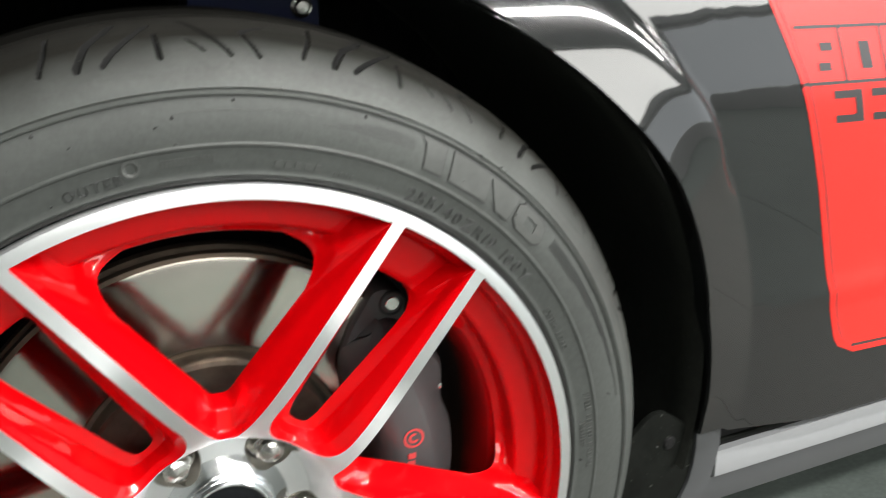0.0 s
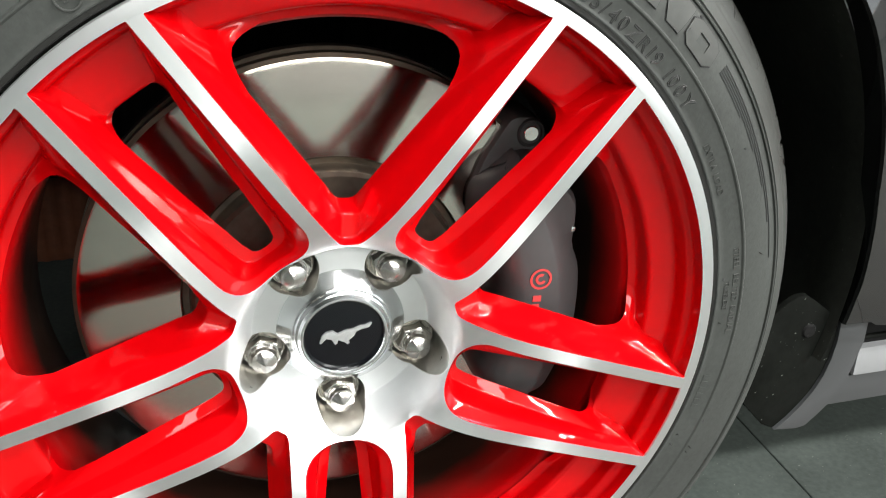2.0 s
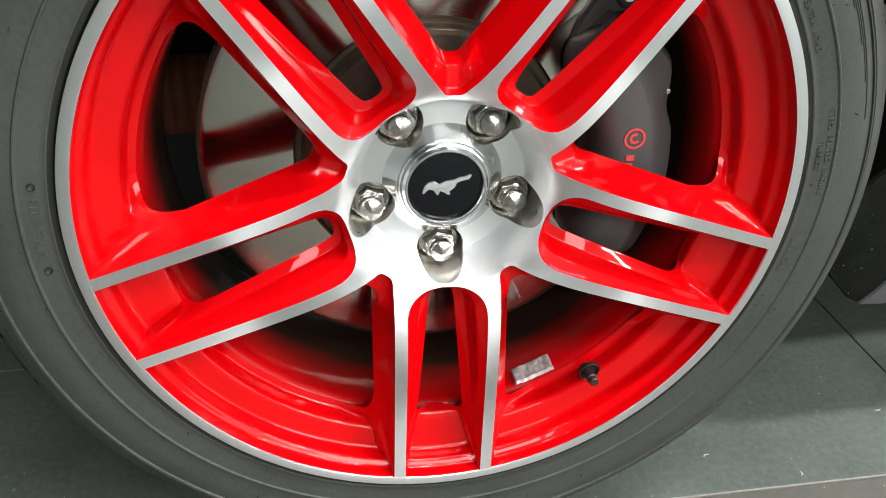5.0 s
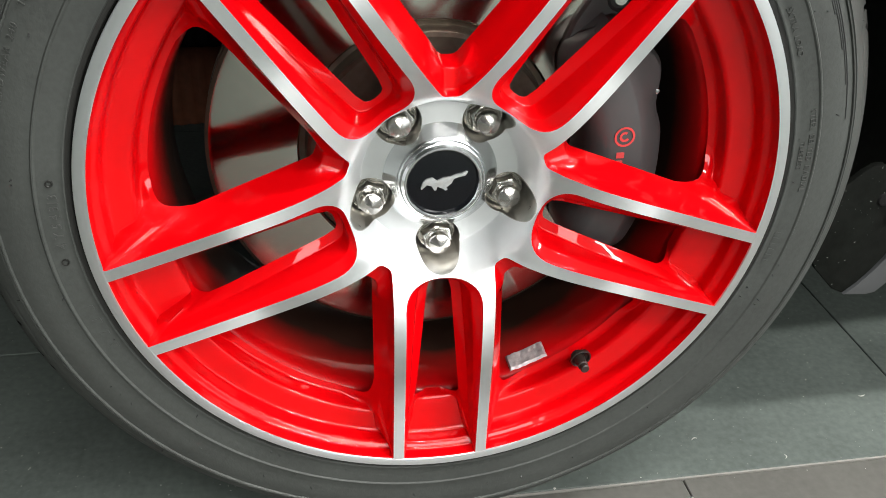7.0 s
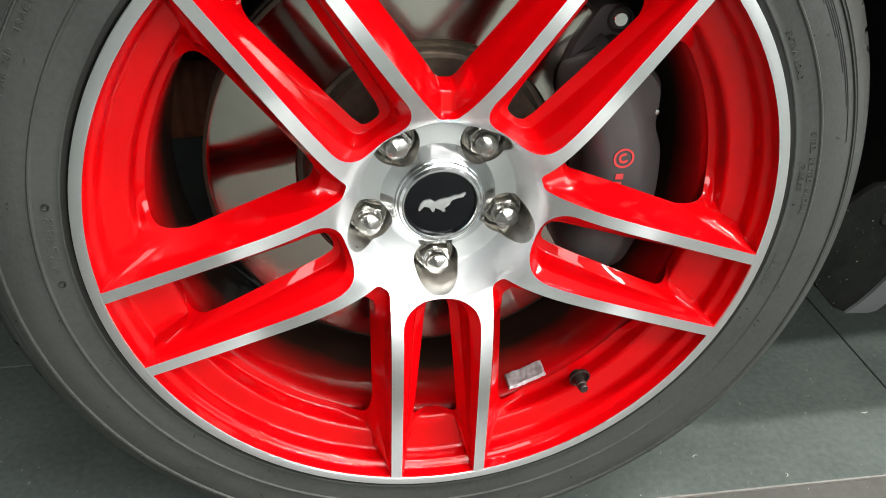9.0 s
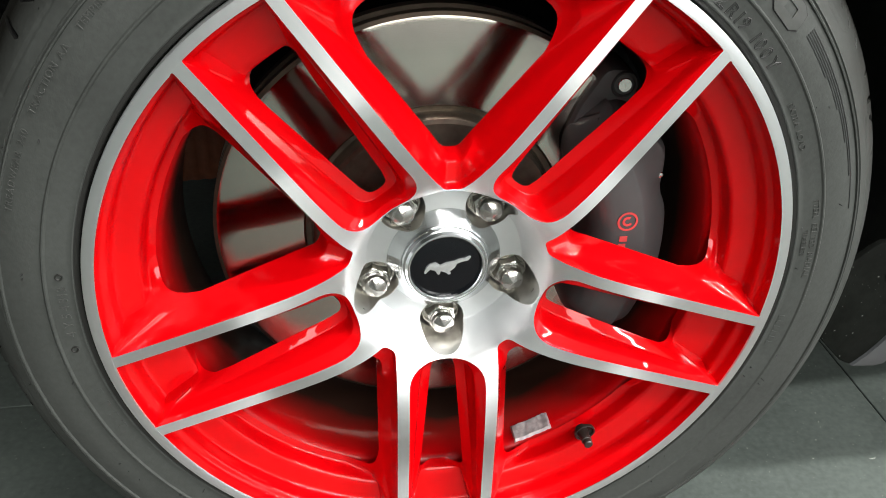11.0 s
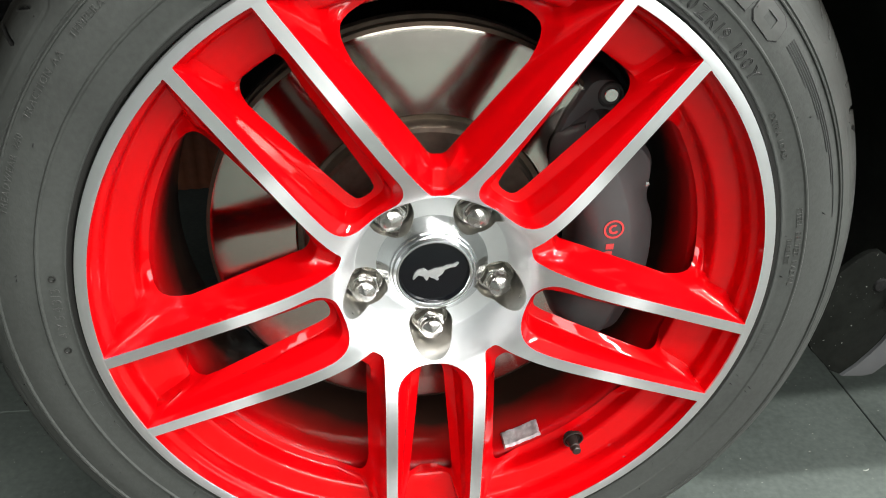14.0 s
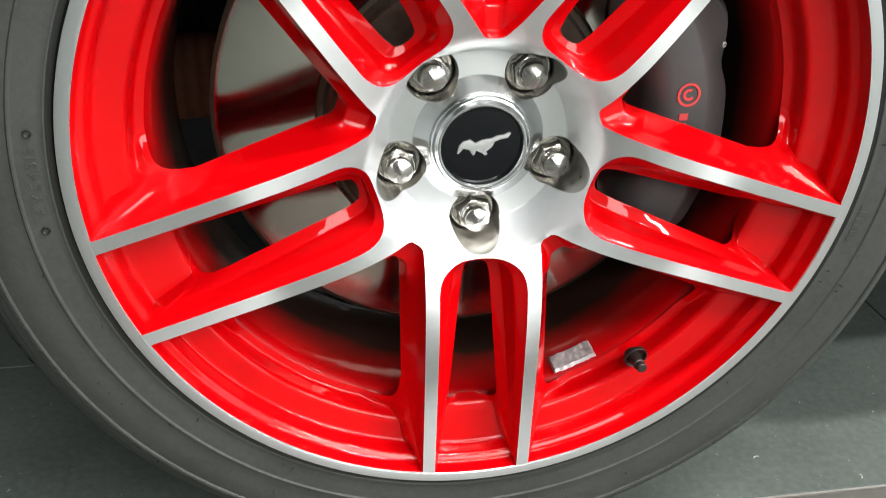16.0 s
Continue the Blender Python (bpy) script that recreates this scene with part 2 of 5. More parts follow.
# ---- mesh helpers ----
def mesh_from(name, verts, faces, mats, smooth=35, index=None):
    me = bpy.data.meshes.new(name)
    me.from_pydata([tuple(v) for v in verts], [], faces)
    for m in (mats if isinstance(mats, (list, tuple)) else [mats]):
        me.materials.append(m)
    if index is not None:
        me.polygons.foreach_set("material_index", index)
    if smooth:
        me.polygons.foreach_set("use_smooth", [True] * len(me.polygons))
        me.set_sharp_from_angle(angle=radians(smooth))
    me.validate()
    me.update()
    return me


def bm_mesh(name, bm, mats, smooth=35, recalc=True):
    if recalc:
        bmesh.ops.recalc_face_normals(bm, faces=bm.faces)
    me = bpy.data.meshes.new(name)
    bm.to_mesh(me)
    bm.free()
    for m in (mats if isinstance(mats, (list, tuple)) else [mats]):
        me.materials.append(m)
    if smooth:
        me.polygons.foreach_set("use_smooth", [True] * len(me.polygons))
        me.set_sharp_from_angle(angle=radians(smooth))
    return me


def place(name, me, parent=None, m=None, label=""):
    ob = new(name, me)
    if m is not None:
        ob.matrix_basis = m
    if parent is not None:
        ob.parent = parent
    if label:
        tagged(ob, label)
    return ob


def turned(profile, steps=180, a0=0.0, a1=360.0, tweak=None):
    """Profile (r, y) turned round the y axis. Angles run from +x towards +z."""
    closed = abs(a1 - a0) >= 359.9
    cols = steps if closed else steps + 1
    verts, faces = [], []
    for i in range(cols):
        a = radians(a0 + (a1 - a0) * i / steps)
        for j, (r, y) in enumerate(profile):
            if tweak:
                r, y = tweak(a, r, y, j)
            verts.append((r * math.cos(a), y, r * math.sin(a)))
    k = len(profile)
    for i in range(steps):
        n = (i + 1) % cols
        for j in range(k - 1):
            faces.append((i * k + j, i * k + j + 1, n * k + j + 1, n * k + j))
    return verts, faces


def rounded(corners, arc_first=True, edge=10, fil=6):
    """A closed outline through corners (x, y, radius). The edge from corner 0 to corner 1 follows a circle round the origin."""
    n = len(corners)
    pts = [Vector(c[:2]) for c in corners]
    cuts = []
    for i, (x, y, r) in enumerate(corners):
        p, a, b = pts[i], pts[i - 1], pts[(i + 1) % n]
        u, v = (a - p).normalized(), (b - p).normalized()
        half = max(0.05, u.angle(v) / 2)
        d = min(r / math.tan(half), 0.45 * (a - p).length, 0.45 * (b - p).length)
        cuts.append((p + u * d, p, p + v * d))
    out = []
    for i in range(n):
        s, p, e = cuts[i]
        for k in range(fil + 1):
            t = k / fil
            out.append(s * (1 - t) ** 2 + p * 2 * t * (1 - t) + e * t * t)
        s2 = cuts[(i + 1) % n][0]
        for k in range(1, edge):
            t = k / edge
            q = e.lerp(s2, t)
            if arc_first and i == 0:
                q = q.normalized() * (e.length * (1 - t) + s2.length * t)
            out.append(q)
    return out


def fill_plane(points, loops, inside, name=""):
    """Triangles over 2D points with loops as constraint edges; a triangle stays when inside(centre) holds."""
    from mathutils.geometry import delaunay_2d_cdt
    vs, es = [], []
    for loop in loops:
        k = len(vs)
        vs += [Vector(p) for p in loop]
        es += [(k + i, k + (i + 1) % len(loop)) for i in range(len(loop))]
    vs += [Vector(p) for p in points]
    v, _, f, *_ = delaunay_2d_cdt(vs, es, [], 0, 1e-6)
    keep = []
    for t in f:
        c = (v[t[0]] + v[t[1]] + v[t[2]]) / 3
        if inside(c):
            keep.append(tuple(t))
    return v, keep


def in_poly(c, loop):
    x, y, hit = c[0], c[1], False
    j = len(loop) - 1
    for i in range(len(loop)):
        xi, yi, xj, yj = loop[i][0], loop[i][1], loop[j][0], loop[j][1]
        if (yi > y) != (yj > y) and x < (xj - xi) * (y - yi) / (yj - yi) + xi:
            hit = not hit
        j = i
    return hit


def box_bm(bm, lo, hi, bevel=0.0, seg=2):
    r = bmesh.ops.create_cube(bm, size=1.0)
    for v in r["verts"]:
        v.co = Vector([lo[i] + (v.co[i] + 0.5) * (hi[i] - lo[i]) for i in range(3)])
    if bevel:
        es = {e for v in r["verts"] for e in v.link_edges}
        bmesh.ops.bevel(bm, geom=list(es), offset=bevel, segments=seg, affect="EDGES", profile=0.6)


def box(lo, hi, mat, bevel=0.0, name="box"):
    bm = bmesh.new()
    box_bm(bm, lo, hi, bevel)
    return bm_mesh(name, bm, mat)


def prism(name, outline, y0, y1, mat, bevel=0.0, smooth=35):
    """An outline in x, z pushed from y0 (front) to y1."""
    bm = bmesh.new()
    f = bm.faces.new([bm.verts.new((p[0], y0, p[1])) for p in outline])
    r = bmesh.ops.extrude_face_region(bm, geom=[f])
    bmesh.ops.translate(bm, verts=[e for e in r["geom"] if isinstance(e, bmesh.types.BMVert)], vec=(0, y1 - y0, 0))
    if bevel:
        es = [e for e in bm.edges if all(abs(v.co.y - y0) < 1e-7 for v in e.verts)]
        bmesh.ops.bevel(bm, geom=es, offset=bevel, segments=2, affect="EDGES", profile=0.6)
    return bm_mesh(name, bm, mat, smooth)


# ---- the room ----
floor = tagged(place("floor", box((ROOM[0], ROOM[2], -0.12), (ROOM[1], ROOM[3], -0.004), GROUT_DARK)), "dark grey large format tile floor with fine dust", "floor", kind="structure")
ceiling = tagged(place("ceiling", box((ROOM[0], ROOM[2], CEIL), (ROOM[1], ROOM[3], CEIL + 0.1), CEILPAINT)), "plain grey painted ceiling of the garage", "ceiling", kind="structure")
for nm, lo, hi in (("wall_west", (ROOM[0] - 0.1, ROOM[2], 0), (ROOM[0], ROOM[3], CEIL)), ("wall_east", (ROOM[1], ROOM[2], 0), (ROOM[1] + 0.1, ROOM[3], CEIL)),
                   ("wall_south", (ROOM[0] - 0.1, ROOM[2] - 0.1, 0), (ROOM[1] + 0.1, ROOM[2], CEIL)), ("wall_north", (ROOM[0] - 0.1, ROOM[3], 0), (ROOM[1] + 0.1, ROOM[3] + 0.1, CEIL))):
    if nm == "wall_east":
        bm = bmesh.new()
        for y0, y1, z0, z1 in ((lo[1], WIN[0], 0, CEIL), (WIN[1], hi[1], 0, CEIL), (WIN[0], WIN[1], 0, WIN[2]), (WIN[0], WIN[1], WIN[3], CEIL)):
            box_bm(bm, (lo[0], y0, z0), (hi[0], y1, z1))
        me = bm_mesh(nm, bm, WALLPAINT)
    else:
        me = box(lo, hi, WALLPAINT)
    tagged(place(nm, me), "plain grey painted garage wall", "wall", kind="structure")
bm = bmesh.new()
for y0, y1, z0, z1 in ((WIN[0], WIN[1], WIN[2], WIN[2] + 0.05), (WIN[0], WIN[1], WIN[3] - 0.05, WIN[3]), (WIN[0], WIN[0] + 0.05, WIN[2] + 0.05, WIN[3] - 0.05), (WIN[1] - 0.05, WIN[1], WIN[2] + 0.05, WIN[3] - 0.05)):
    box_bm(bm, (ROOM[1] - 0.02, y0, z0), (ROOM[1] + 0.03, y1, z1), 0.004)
tagged(place("added_window", bm_mesh("added_window", bm, LAMPBODY)), "unseen white framed window added in the garage wall for reflections", "window", kind="structure")
for px, py, pl, pw, power in PANELS:
    pl, pw = pl / 2, pw / 2
    bm = bmesh.new()
    for lo, hi in (((-pl - 0.04, -pw - 0.04, -0.05), (pl + 0.04, -pw - 0.005, 0)), ((-pl - 0.04, pw + 0.005, -0.05), (pl + 0.04, pw + 0.04, 0)),
                   ((-pl - 0.04, -pw - 0.005, -0.05), (-pl - 0.005, pw + 0.005, 0)), ((pl + 0.005, -pw - 0.005, -0.05), (pl + 0.04, pw + 0.005, 0)), ((-pl, -pw, -0.02), (pl, pw, 0))):
        box_bm(bm, lo, hi, 0.003)
    tagged(place("ceiling_light_panel", bm_mesh("ceiling_light_panel", bm, LAMPBODY), None, pose(px, py, CEIL)), "wide flat white light panel under the ceiling", "ceiling light", "ceiling light panels")

first = None
for lx, ly, ll, lw, power in TUBES:
    if first is None:
        bm = bmesh.new()
        box_bm(bm, (-ll / 2 - 0.02, -lw / 2 - 0.03, -0.06), (ll / 2 + 0.02, -lw / 2 - 0.004, 0), 0.004)
        box_bm(bm, (-ll / 2 - 0.02, lw / 2 + 0.004, -0.06), (ll / 2 + 0.02, lw / 2 + 0.03, 0), 0.004)
        box_bm(bm, (-ll / 2 - 0.02, -lw / 2, -0.02), (ll / 2 + 0.02, lw / 2, 0), 0.004)
        first = tagged(place("ceiling_light", bm_mesh("ceiling_light", bm, LAMPBODY), None, pose(lx, ly, CEIL)), "long white linear ceiling light fitting", "ceiling light", "ceiling lights")
    else:
        copy_thing(first, pose(lx, ly, CEIL))

# ---- the car ----
WZ = 0.335
car = tagged(new("car"), "grey-black car with a red front wheel and red side stripe", "car")
car.matrix_basis = pose(0, 0, 0)

R_FACE, R_OUT, R_HUB = 0.2466, 0.2536, 0.0738
C36, S36 = math.cos(radians(36)), math.sin(radians(36))


FACE_PROFILE = [(0.0600, 0.0262), (0.0700, 0.0208), (0.0768, 0.0168), (0.0850, 0.0126), (0.0950, 0.0083), (0.1050, 0.0052), (0.1200, 0.0027), (0.1400, 0.0014), (0.1700, 0.0007), (0.2000, 0.0003), (0.2466, 0.0)]


def eased(points, rounds=3):
    """A profile with its corners rounded off (corner cutting)."""
    for _ in range(rounds):
        out = [points[0]]
        for a, b in zip(points, points[1:]):
            out += [tuple(a[c] * 0.75 + b[c] * 0.25 for c in range(2)), tuple(a[c] * 0.25 + b[c] * 0.75 for c in range(2))]
        points = out + [points[-1]]
    return points


def filleted(corners, n):
    """A profile through corners (r, y, radius), each rounded, cut into n points that lie closer where it bends."""
    pts = []
    for i, (r, y, rad) in enumerate(corners):
        p = Vector((r, y))
        if not rad:
            pts.append(p)
            continue
        a, b = Vector(corners[i - 1][:2]) - p, Vector(corners[i + 1][:2]) - p
        d = min(rad * 1.2, 0.45 * a.length, 0.45 * b.length)
        s, e = p + a.normalized() * d, p + b.normalized() * d
        pts += [s * (1 - t) ** 2 + p * 2 * t * (1 - t) + e * t * t for t in np.linspace(0, 1, 9).tolist()]
    run = [0.0]
    for k in range(1, len(pts)):
        turn = (pts[k] - pts[k - 1]).angle(pts[k - 1] - pts[k - 2]) if k > 1 else 0.0
        run.append(run[-1] + (pts[k] - pts[k - 1]).length + 0.006 * turn)
    w = np.linspace(0, run[-1], n)
    return list(zip(np.interp(w, run, [p[0] for p in pts]).tolist(), np.interp(w, run, [p[1] for p in pts]).tolist()))


DISH = [(0.030, 0.0505), (0.0598, 0.0505), (0.0606, 0.0504), (0.0614, 0.0492), (0.0680, 0.0338), (0.0742, 0.0200)]
FACE_FINE = list(zip(*(eased(DISH + FACE_PROFILE[3:], 4))))


def y_face(r):
    return float(np.interp(r, FACE_FINE[0], FACE_FINE[1]))


def y_surf(x, z, turn=1.0):
    """The machined face: the dish, with a shallow hollow at each slot and each window tip."""
    r = math.hypot(x, z)
    if r > 0.12 or r < 0.058:
        return y_face(r)
    return y_face(r) + turn * 0.0013 * math.exp(-((r - 0.079) / 0.0085) ** 2) * math.cos(10 * math.atan2(z, x))


def face_normal(x, z, turn=1.0):
    d = 0.0003
    return Vector(((y_surf(x + d, z, turn) - y_surf(x - d, z, turn)) / (2 * d), -1.0, (y_surf(x, z + d, turn) - y_surf(x, z - d, turn)) / (2 * d))).normalized()


def y_back(r):
    return 0.0240 + (0.2 - r) * 0.185


# rim barrel, painted red
barrel_profile = [(0.2420, 0.0330), (0.2215, 0.0440), (0.2150, 0.0476), (0.2112, 0.050), (0.2085, 0.056), (0.2060, 0.08), (0.2040, 0.12), (0.2040, 0.15), (0.2100, 0.165), (0.2250, 0.175), (0.2280, 0.205),
                  (0.2420, 0.215), (0.2560, 0.222), (0.2580, 0.228), (0.2520, 0.229), (0.2390, 0.222), (0.2300, 0.21), (0.2270, 0.18), (0.2120, 0.168), (0.2065, 0.152), (0.2095, 0.08), (0.2140, 0.060), (0.2200, 0.0500), (0.2420, 0.0380)]
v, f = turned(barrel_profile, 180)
wheel = place("wheel", mesh_from("wheel_barrel", v, f, RED_TO_BROWN, 40), car, pose(0, 0, WZ), "red and machined silver alloy wheel with ten spokes")

v, f = turned([(R_FACE - 0.0006, 0.0012), (R_FACE - 0.0005, 0.0002), (R_FACE - 0.0003, -0.0001), (R_FACE, -0.0001), (R_OUT - 0.0008, 0.0), (R_OUT - 0.0002, 0.0003), (R_OUT + 0.0001, 0.0010), (R_OUT + 0.0002, 0.003), (R_OUT - 0.0004, 0.012), (0.2475, 0.014)], 480)
place("rim_lip", mesh_from("rim_lip", v, f, MACHINED, 30), wheel, None, "machined silver outer lip of the rim")


def wall_lofts(tops, holes, rim, fr, edge, fil, section, back):
    """The painted walls of a window: from the outline at the machined face down to the opening. The edge by the rim is stepped."""
    n = len(tops)
    rim_ids = set(range(0, fil + 1 + edge + fil)) | set(range(n - 0, n))
    levels = []
    for k, t in enumerate(fr):
        ring = []
        for i in range(n):
            p = tops[i].lerp(holes[i], t)
            rt = tops[i].length
            y0, y1 = (y_surf(*tops[i]) if rt < R_FACE else 0.0), back(holes[i].length)
            e = min(abs(i - 2 * (fil + edge) - o) for o in range(2 * fil + edge + 1)) * 14 / edge
            s = sum(section(t + o, e) for o in (-0.036, -0.018, 0, 0.018, 0.036)) / 5 if 0.05 < t < 1 else section(t, e)
            y = y0 + (y1 - y0) * (s if k else 0)
            if i in rim_ids:
                w, broad = 1.0, 1.0
                if i <= fil:
                    w, broad = (i - fil / 2 + 1) / 2, i / fil
                elif i >= fil + edge:
                    w, broad = 1 - (i - fil - edge - fil / 2 + 1) / 2, 1 - (i - fil - edge) / fil
                # a mitre at the face, a rounded corner at the opening
                w = max(0.0, min(1.0, w))
                near = max(0.0, min(1.0, (t - 0.7) / 0.25))
                w += (broad - w) * near
                q = p.normalized() * rim[k][0]
                p, y = p.lerp(q, w), y * (1 - w) + rim[k][1] * w
            ring.append((p[0], y, p[1]))
        levels.append(ring)
    # rounded turn to the back
    last = levels[-1]
    mx, mz = sum(p[0] for p in last) / n, sum(p[2] for p in last) / n
    for out, deep in ((0.0008, 0.0006), (0.0022, 0.0014), (0.0060, 0.0024), (0.0100, 0.0024)):
        ring = []
        for x, y, z in last:
            d = math.hypot(x - mx, z - mz)
            ring.append((x + (x - mx) / d * out, y + deep, z + (z - mz) / d * out))
        levels.append(ring)
    verts = [p for ring in levels for p in ring]
    faces = []
    for k in range(len(levels) - 1):
        for i in range(n):
            j = (i + 1) % n
            faces.append((k * n + i, (k + 1) * n + i, (k + 1) * n + j, k * n + j))
    return verts, faces


LEVELS = 64
FR = np.interp(np.linspace(0, 18, LEVELS), range(19), [0, 0.012, 0.03, 0.08, 0.13, 0.19, 0.25, 0.30, 0.37, 0.43, 0.49, 0.55, 0.61, 0.67, 0.73, 0.80, 0.87, 0.94, 1.0]).tolist()
RIM = [(R_FACE, 0.0, 0), (0.2463, 0.0008, 0.0003), (0.2446, 0.0110, 0.0045), (0.2400, 0.0139, 0.0045), (0.2386, 0.0262, 0.0030), (0.2200, 0.0300, 0.0032)]
RIM_WINDOW = filleted(RIM + [(0.2180, 0.0440, 0.0030), (0.2138, 0.0462, 0.0012), (0.2120, 0.0470, 0)], LEVELS)
RIM_SLOT = filleted(RIM + [(0.2120, 0.0318, 0.0016), (0.2068, 0.0345, 0.0016), (0.2066, 0.0460, 0)], LEVELS)
EDGE, FIL = 42, 8


def big_outline(o, rim, av, rr, rv):
    s = math.sqrt(rim * rim - o * o)
    top = (s * C36 + o * S36, s * S36 - o * C36)
    sv = (av - o * S36) / C36
    bv = max(0.0006, sv * S36 - o * C36)
    return rounded([(top[0], -top[1], rr), (top[0], top[1], rr), (av, bv, rv), (av, -bv, rv)], True, EDGE, FIL)


def small_outline(w_rim, w_hub, rim, u_hub, rr, rh):
    s = math.sqrt(rim * rim - w_rim * w_rim)
    return rounded([(s, -w_rim, rr), (s, w_rim, rr), (u_hub, w_hub, rh), (u_hub, -w_hub, rh)], True, EDGE, FIL)


def window_section(t, e):
    """Share of the depth reached at t; e counts the steps from the tip, where a small ledge lies."""
    w = max(0.0, 1 - e / 2.0)
    side = float(np.interp(t, [0, 0.06, 0.30, 1], [0, 0.10, 0.38, 1]))
    return side * (1 - w) + w * float(np.interp(t, [0, 0.12, 0.78, 0.84, 1], [0, 0.27, 0.36, 0.5, 1]))


def slot_section(t, e):
    """A sloping border, a steep drop that fades towards the rim, and a ledge round the opening."""
    w = max(0.0, 1 - e / 14.0)
    return float(np.interp(t, [0, 0.05, 0.18 + 0.22 * w, 0.33 + 0.27 * w, 1], [0, 0.06, 0.18 + 0.12 * w, 0.50 + 0.40 * w, 1]))


BIG_TOP = big_outline(0.0400, R_FACE, 0.0756, 0.0016, 0.0065)
BIG_HOLE = big_outline(0.0535, 0.2090, 0.0985, 0.015, 0.007)
SMALL_TOP = small_outline(0.0310, 0.0302, R_FACE, 0.0748, 0.0016, 0.021)
SMALL_HOLE = small_outline(0.0195, 0.0090, 0.2060, 0.0856, 0.012, 0.0092)
# the opening of a slot narrows by the hub
SMALL_HOLE = [Vector((p[0], math.copysign(min(abs(p[1]), 0.0070 + 0.25 * max(0.0, p[0] - 0.0845)), p[1]))) for p in SMALL_HOLE]

big_me = mesh_from("window_wall", *wall_lofts(BIG_TOP, BIG_HOLE, RIM_WINDOW, FR, EDGE, FIL, window_section, y_back), RED, 60)
small_me = mesh_from("slot_wall", *wall_lofts(SMALL_TOP, SMALL_HOLE, RIM_SLOT, FR, EDGE, FIL, slot_section, lambda r: 0.0265 + max(0.0, 0.18 - r) * 0.13), RED, 50)

# machined face of one pair of spokes, round the direction +x
rot = lambda p, a: Vector((p[0] * math.cos(a) - p[1] * math.sin(a), p[0] * math.sin(a) + p[1] * math.cos(a)))
# half of the big outlines on either side: from the rim corner to the tip
first_side = [rot(p, radians(36)) for p in BIG_TOP]
second_side = [rot(p, radians(-36)) for p in BIG_TOP]


def arc(r, a0, a1, n):
    return [Vector((r * math.cos(a0 + (a1 - a0) * i / n), r * math.sin(a0 + (a1 - a0) * i / n))) for i in range(n + 1)]


FACE_IN = arc(R_HUB, radians(-36), radians(36), 48)
face_pts = []
for r in np.linspace(R_HUB, R_FACE, 44):
    for a in np.linspace(-36, 36, 61):
        face_pts.append((r * math.cos(radians(a)), r * math.sin(radians(a))))


def face_ok(c):
    r = math.hypot(c[0], c[1])
    if r < R_HUB * 0.9995 or r > R_FACE * 1.0002 or abs(math.atan2(c[1], c[0])) > radians(36.02):
        return False
    return not (in_poly(c, SMALL_TOP) or in_poly(c, first_side) or in_poly(c, second_side))


def far_from(loop, p, d):
    return all((Vector(p) - q).length > d for q in loop)


face_pts = [p for p in face_pts if face_ok(p) and far_from(SMALL_TOP, p, 0.0018) and far_from(first_side, p, 0.0018) and far_from(second_side, p, 0.0018)]
vv, ff = fill_plane(face_pts + FACE_IN + arc(R_FACE, radians(-36), radians(36), 120), [SMALL_TOP, first_side, second_side], face_ok)
used = sorted({i for t in ff for i in t})
remap = {k: i for i, k in enumerate(used)}
face_me = mesh_from("double_spoke", [(vv[k][0], y_surf(*vv[k][:2]), vv[k][1]) for k in used], [tuple(remap[i] for i in t) for t in ff], MACHINED, 180)
face_me.normals_split_custom_set_from_vertices([face_normal(p.co.x, p.co.z) for p in face_me.vertices])

for k in range(5):
    a = -90 + 72 * k
    place("double_spoke", face_me, wheel, pose(0, 0, 0, 0, -a, 0), "machined silver face of a pair of spokes")
for k in range(5):
    place("slot_wall", small_me, wheel, pose(0, 0, 0, 0, 90 - 72 * k, 0), "gloss red painted slot between two spokes")
for k in range(5):
    place("window_wall", big_me, wheel, pose(0, 0, 0, 0, 54 - 72 * k, 0), "gloss red painted window wall of the wheel")

# hub with five bores, which also notch the collar round the cap
BOLT, BORE_R = 0.0558, 0.0178
R_COLLAR = 0.0442


def y_hub(p):
    r = math.hypot(p[0], p[1])
    if r < R_COLLAR:
        return float(np.interp(r, [0.0330, 0.0345, 0.0430, R_COLLAR], [0.0402, 0.0408, 0.0494, 0.0505]))
    return y_surf(p[0], p[1], -1.0)


bores = [Vector((BOLT * math.cos(radians(-90 + 72 * k)), BOLT * math.sin(radians(-90 + 72 * k)))) for k in range(5)]
bore_loops = [[b + Vector((BORE_R * math.cos(t), BORE_R * math.sin(t))) for t in np.linspace(0, 2 * math.pi, 48, endpoint=False)] for b in bores]


def hub_ring(name, r0, r1, radii, mat):
    pts = []
    for r in radii:
        for i in range(200):
            p = Vector((r * math.cos(i * math.pi / 100), r * math.sin(i * math.pi / 100)))
            if all((p - b).length > BORE_R + 0.0006 for b in bores):
                pts.append(p)
    hv, hf = fill_plane(pts, [arc(r1, 0, 2 * math.pi, 240)[:-1], arc(r0, 0, 2 * math.pi, 120)[:-1]] + bore_loops,
                        lambda c: r0 < math.hypot(c[0], c[1]) < r1 and all((Vector(c[:2]) - b).length > BORE_R * 0.998 for b in bores))
    ids = sorted({i for t in hf for i in t})
    where = {k: i for i, k in enumerate(ids)}
    return mesh_from(name, [(hv[k][0], y_hub(hv[k][:2] if r0 < hv[k].length < r1 else tuple(c / hv[k].length * ((r0 if hv[k].length < (r0 + r1) / 2 else r1) * 1.00001) for c in hv[k][:2])), hv[k][1]) for k in ids], [tuple(where[i] for i in t) for t in hf], mat, 180)


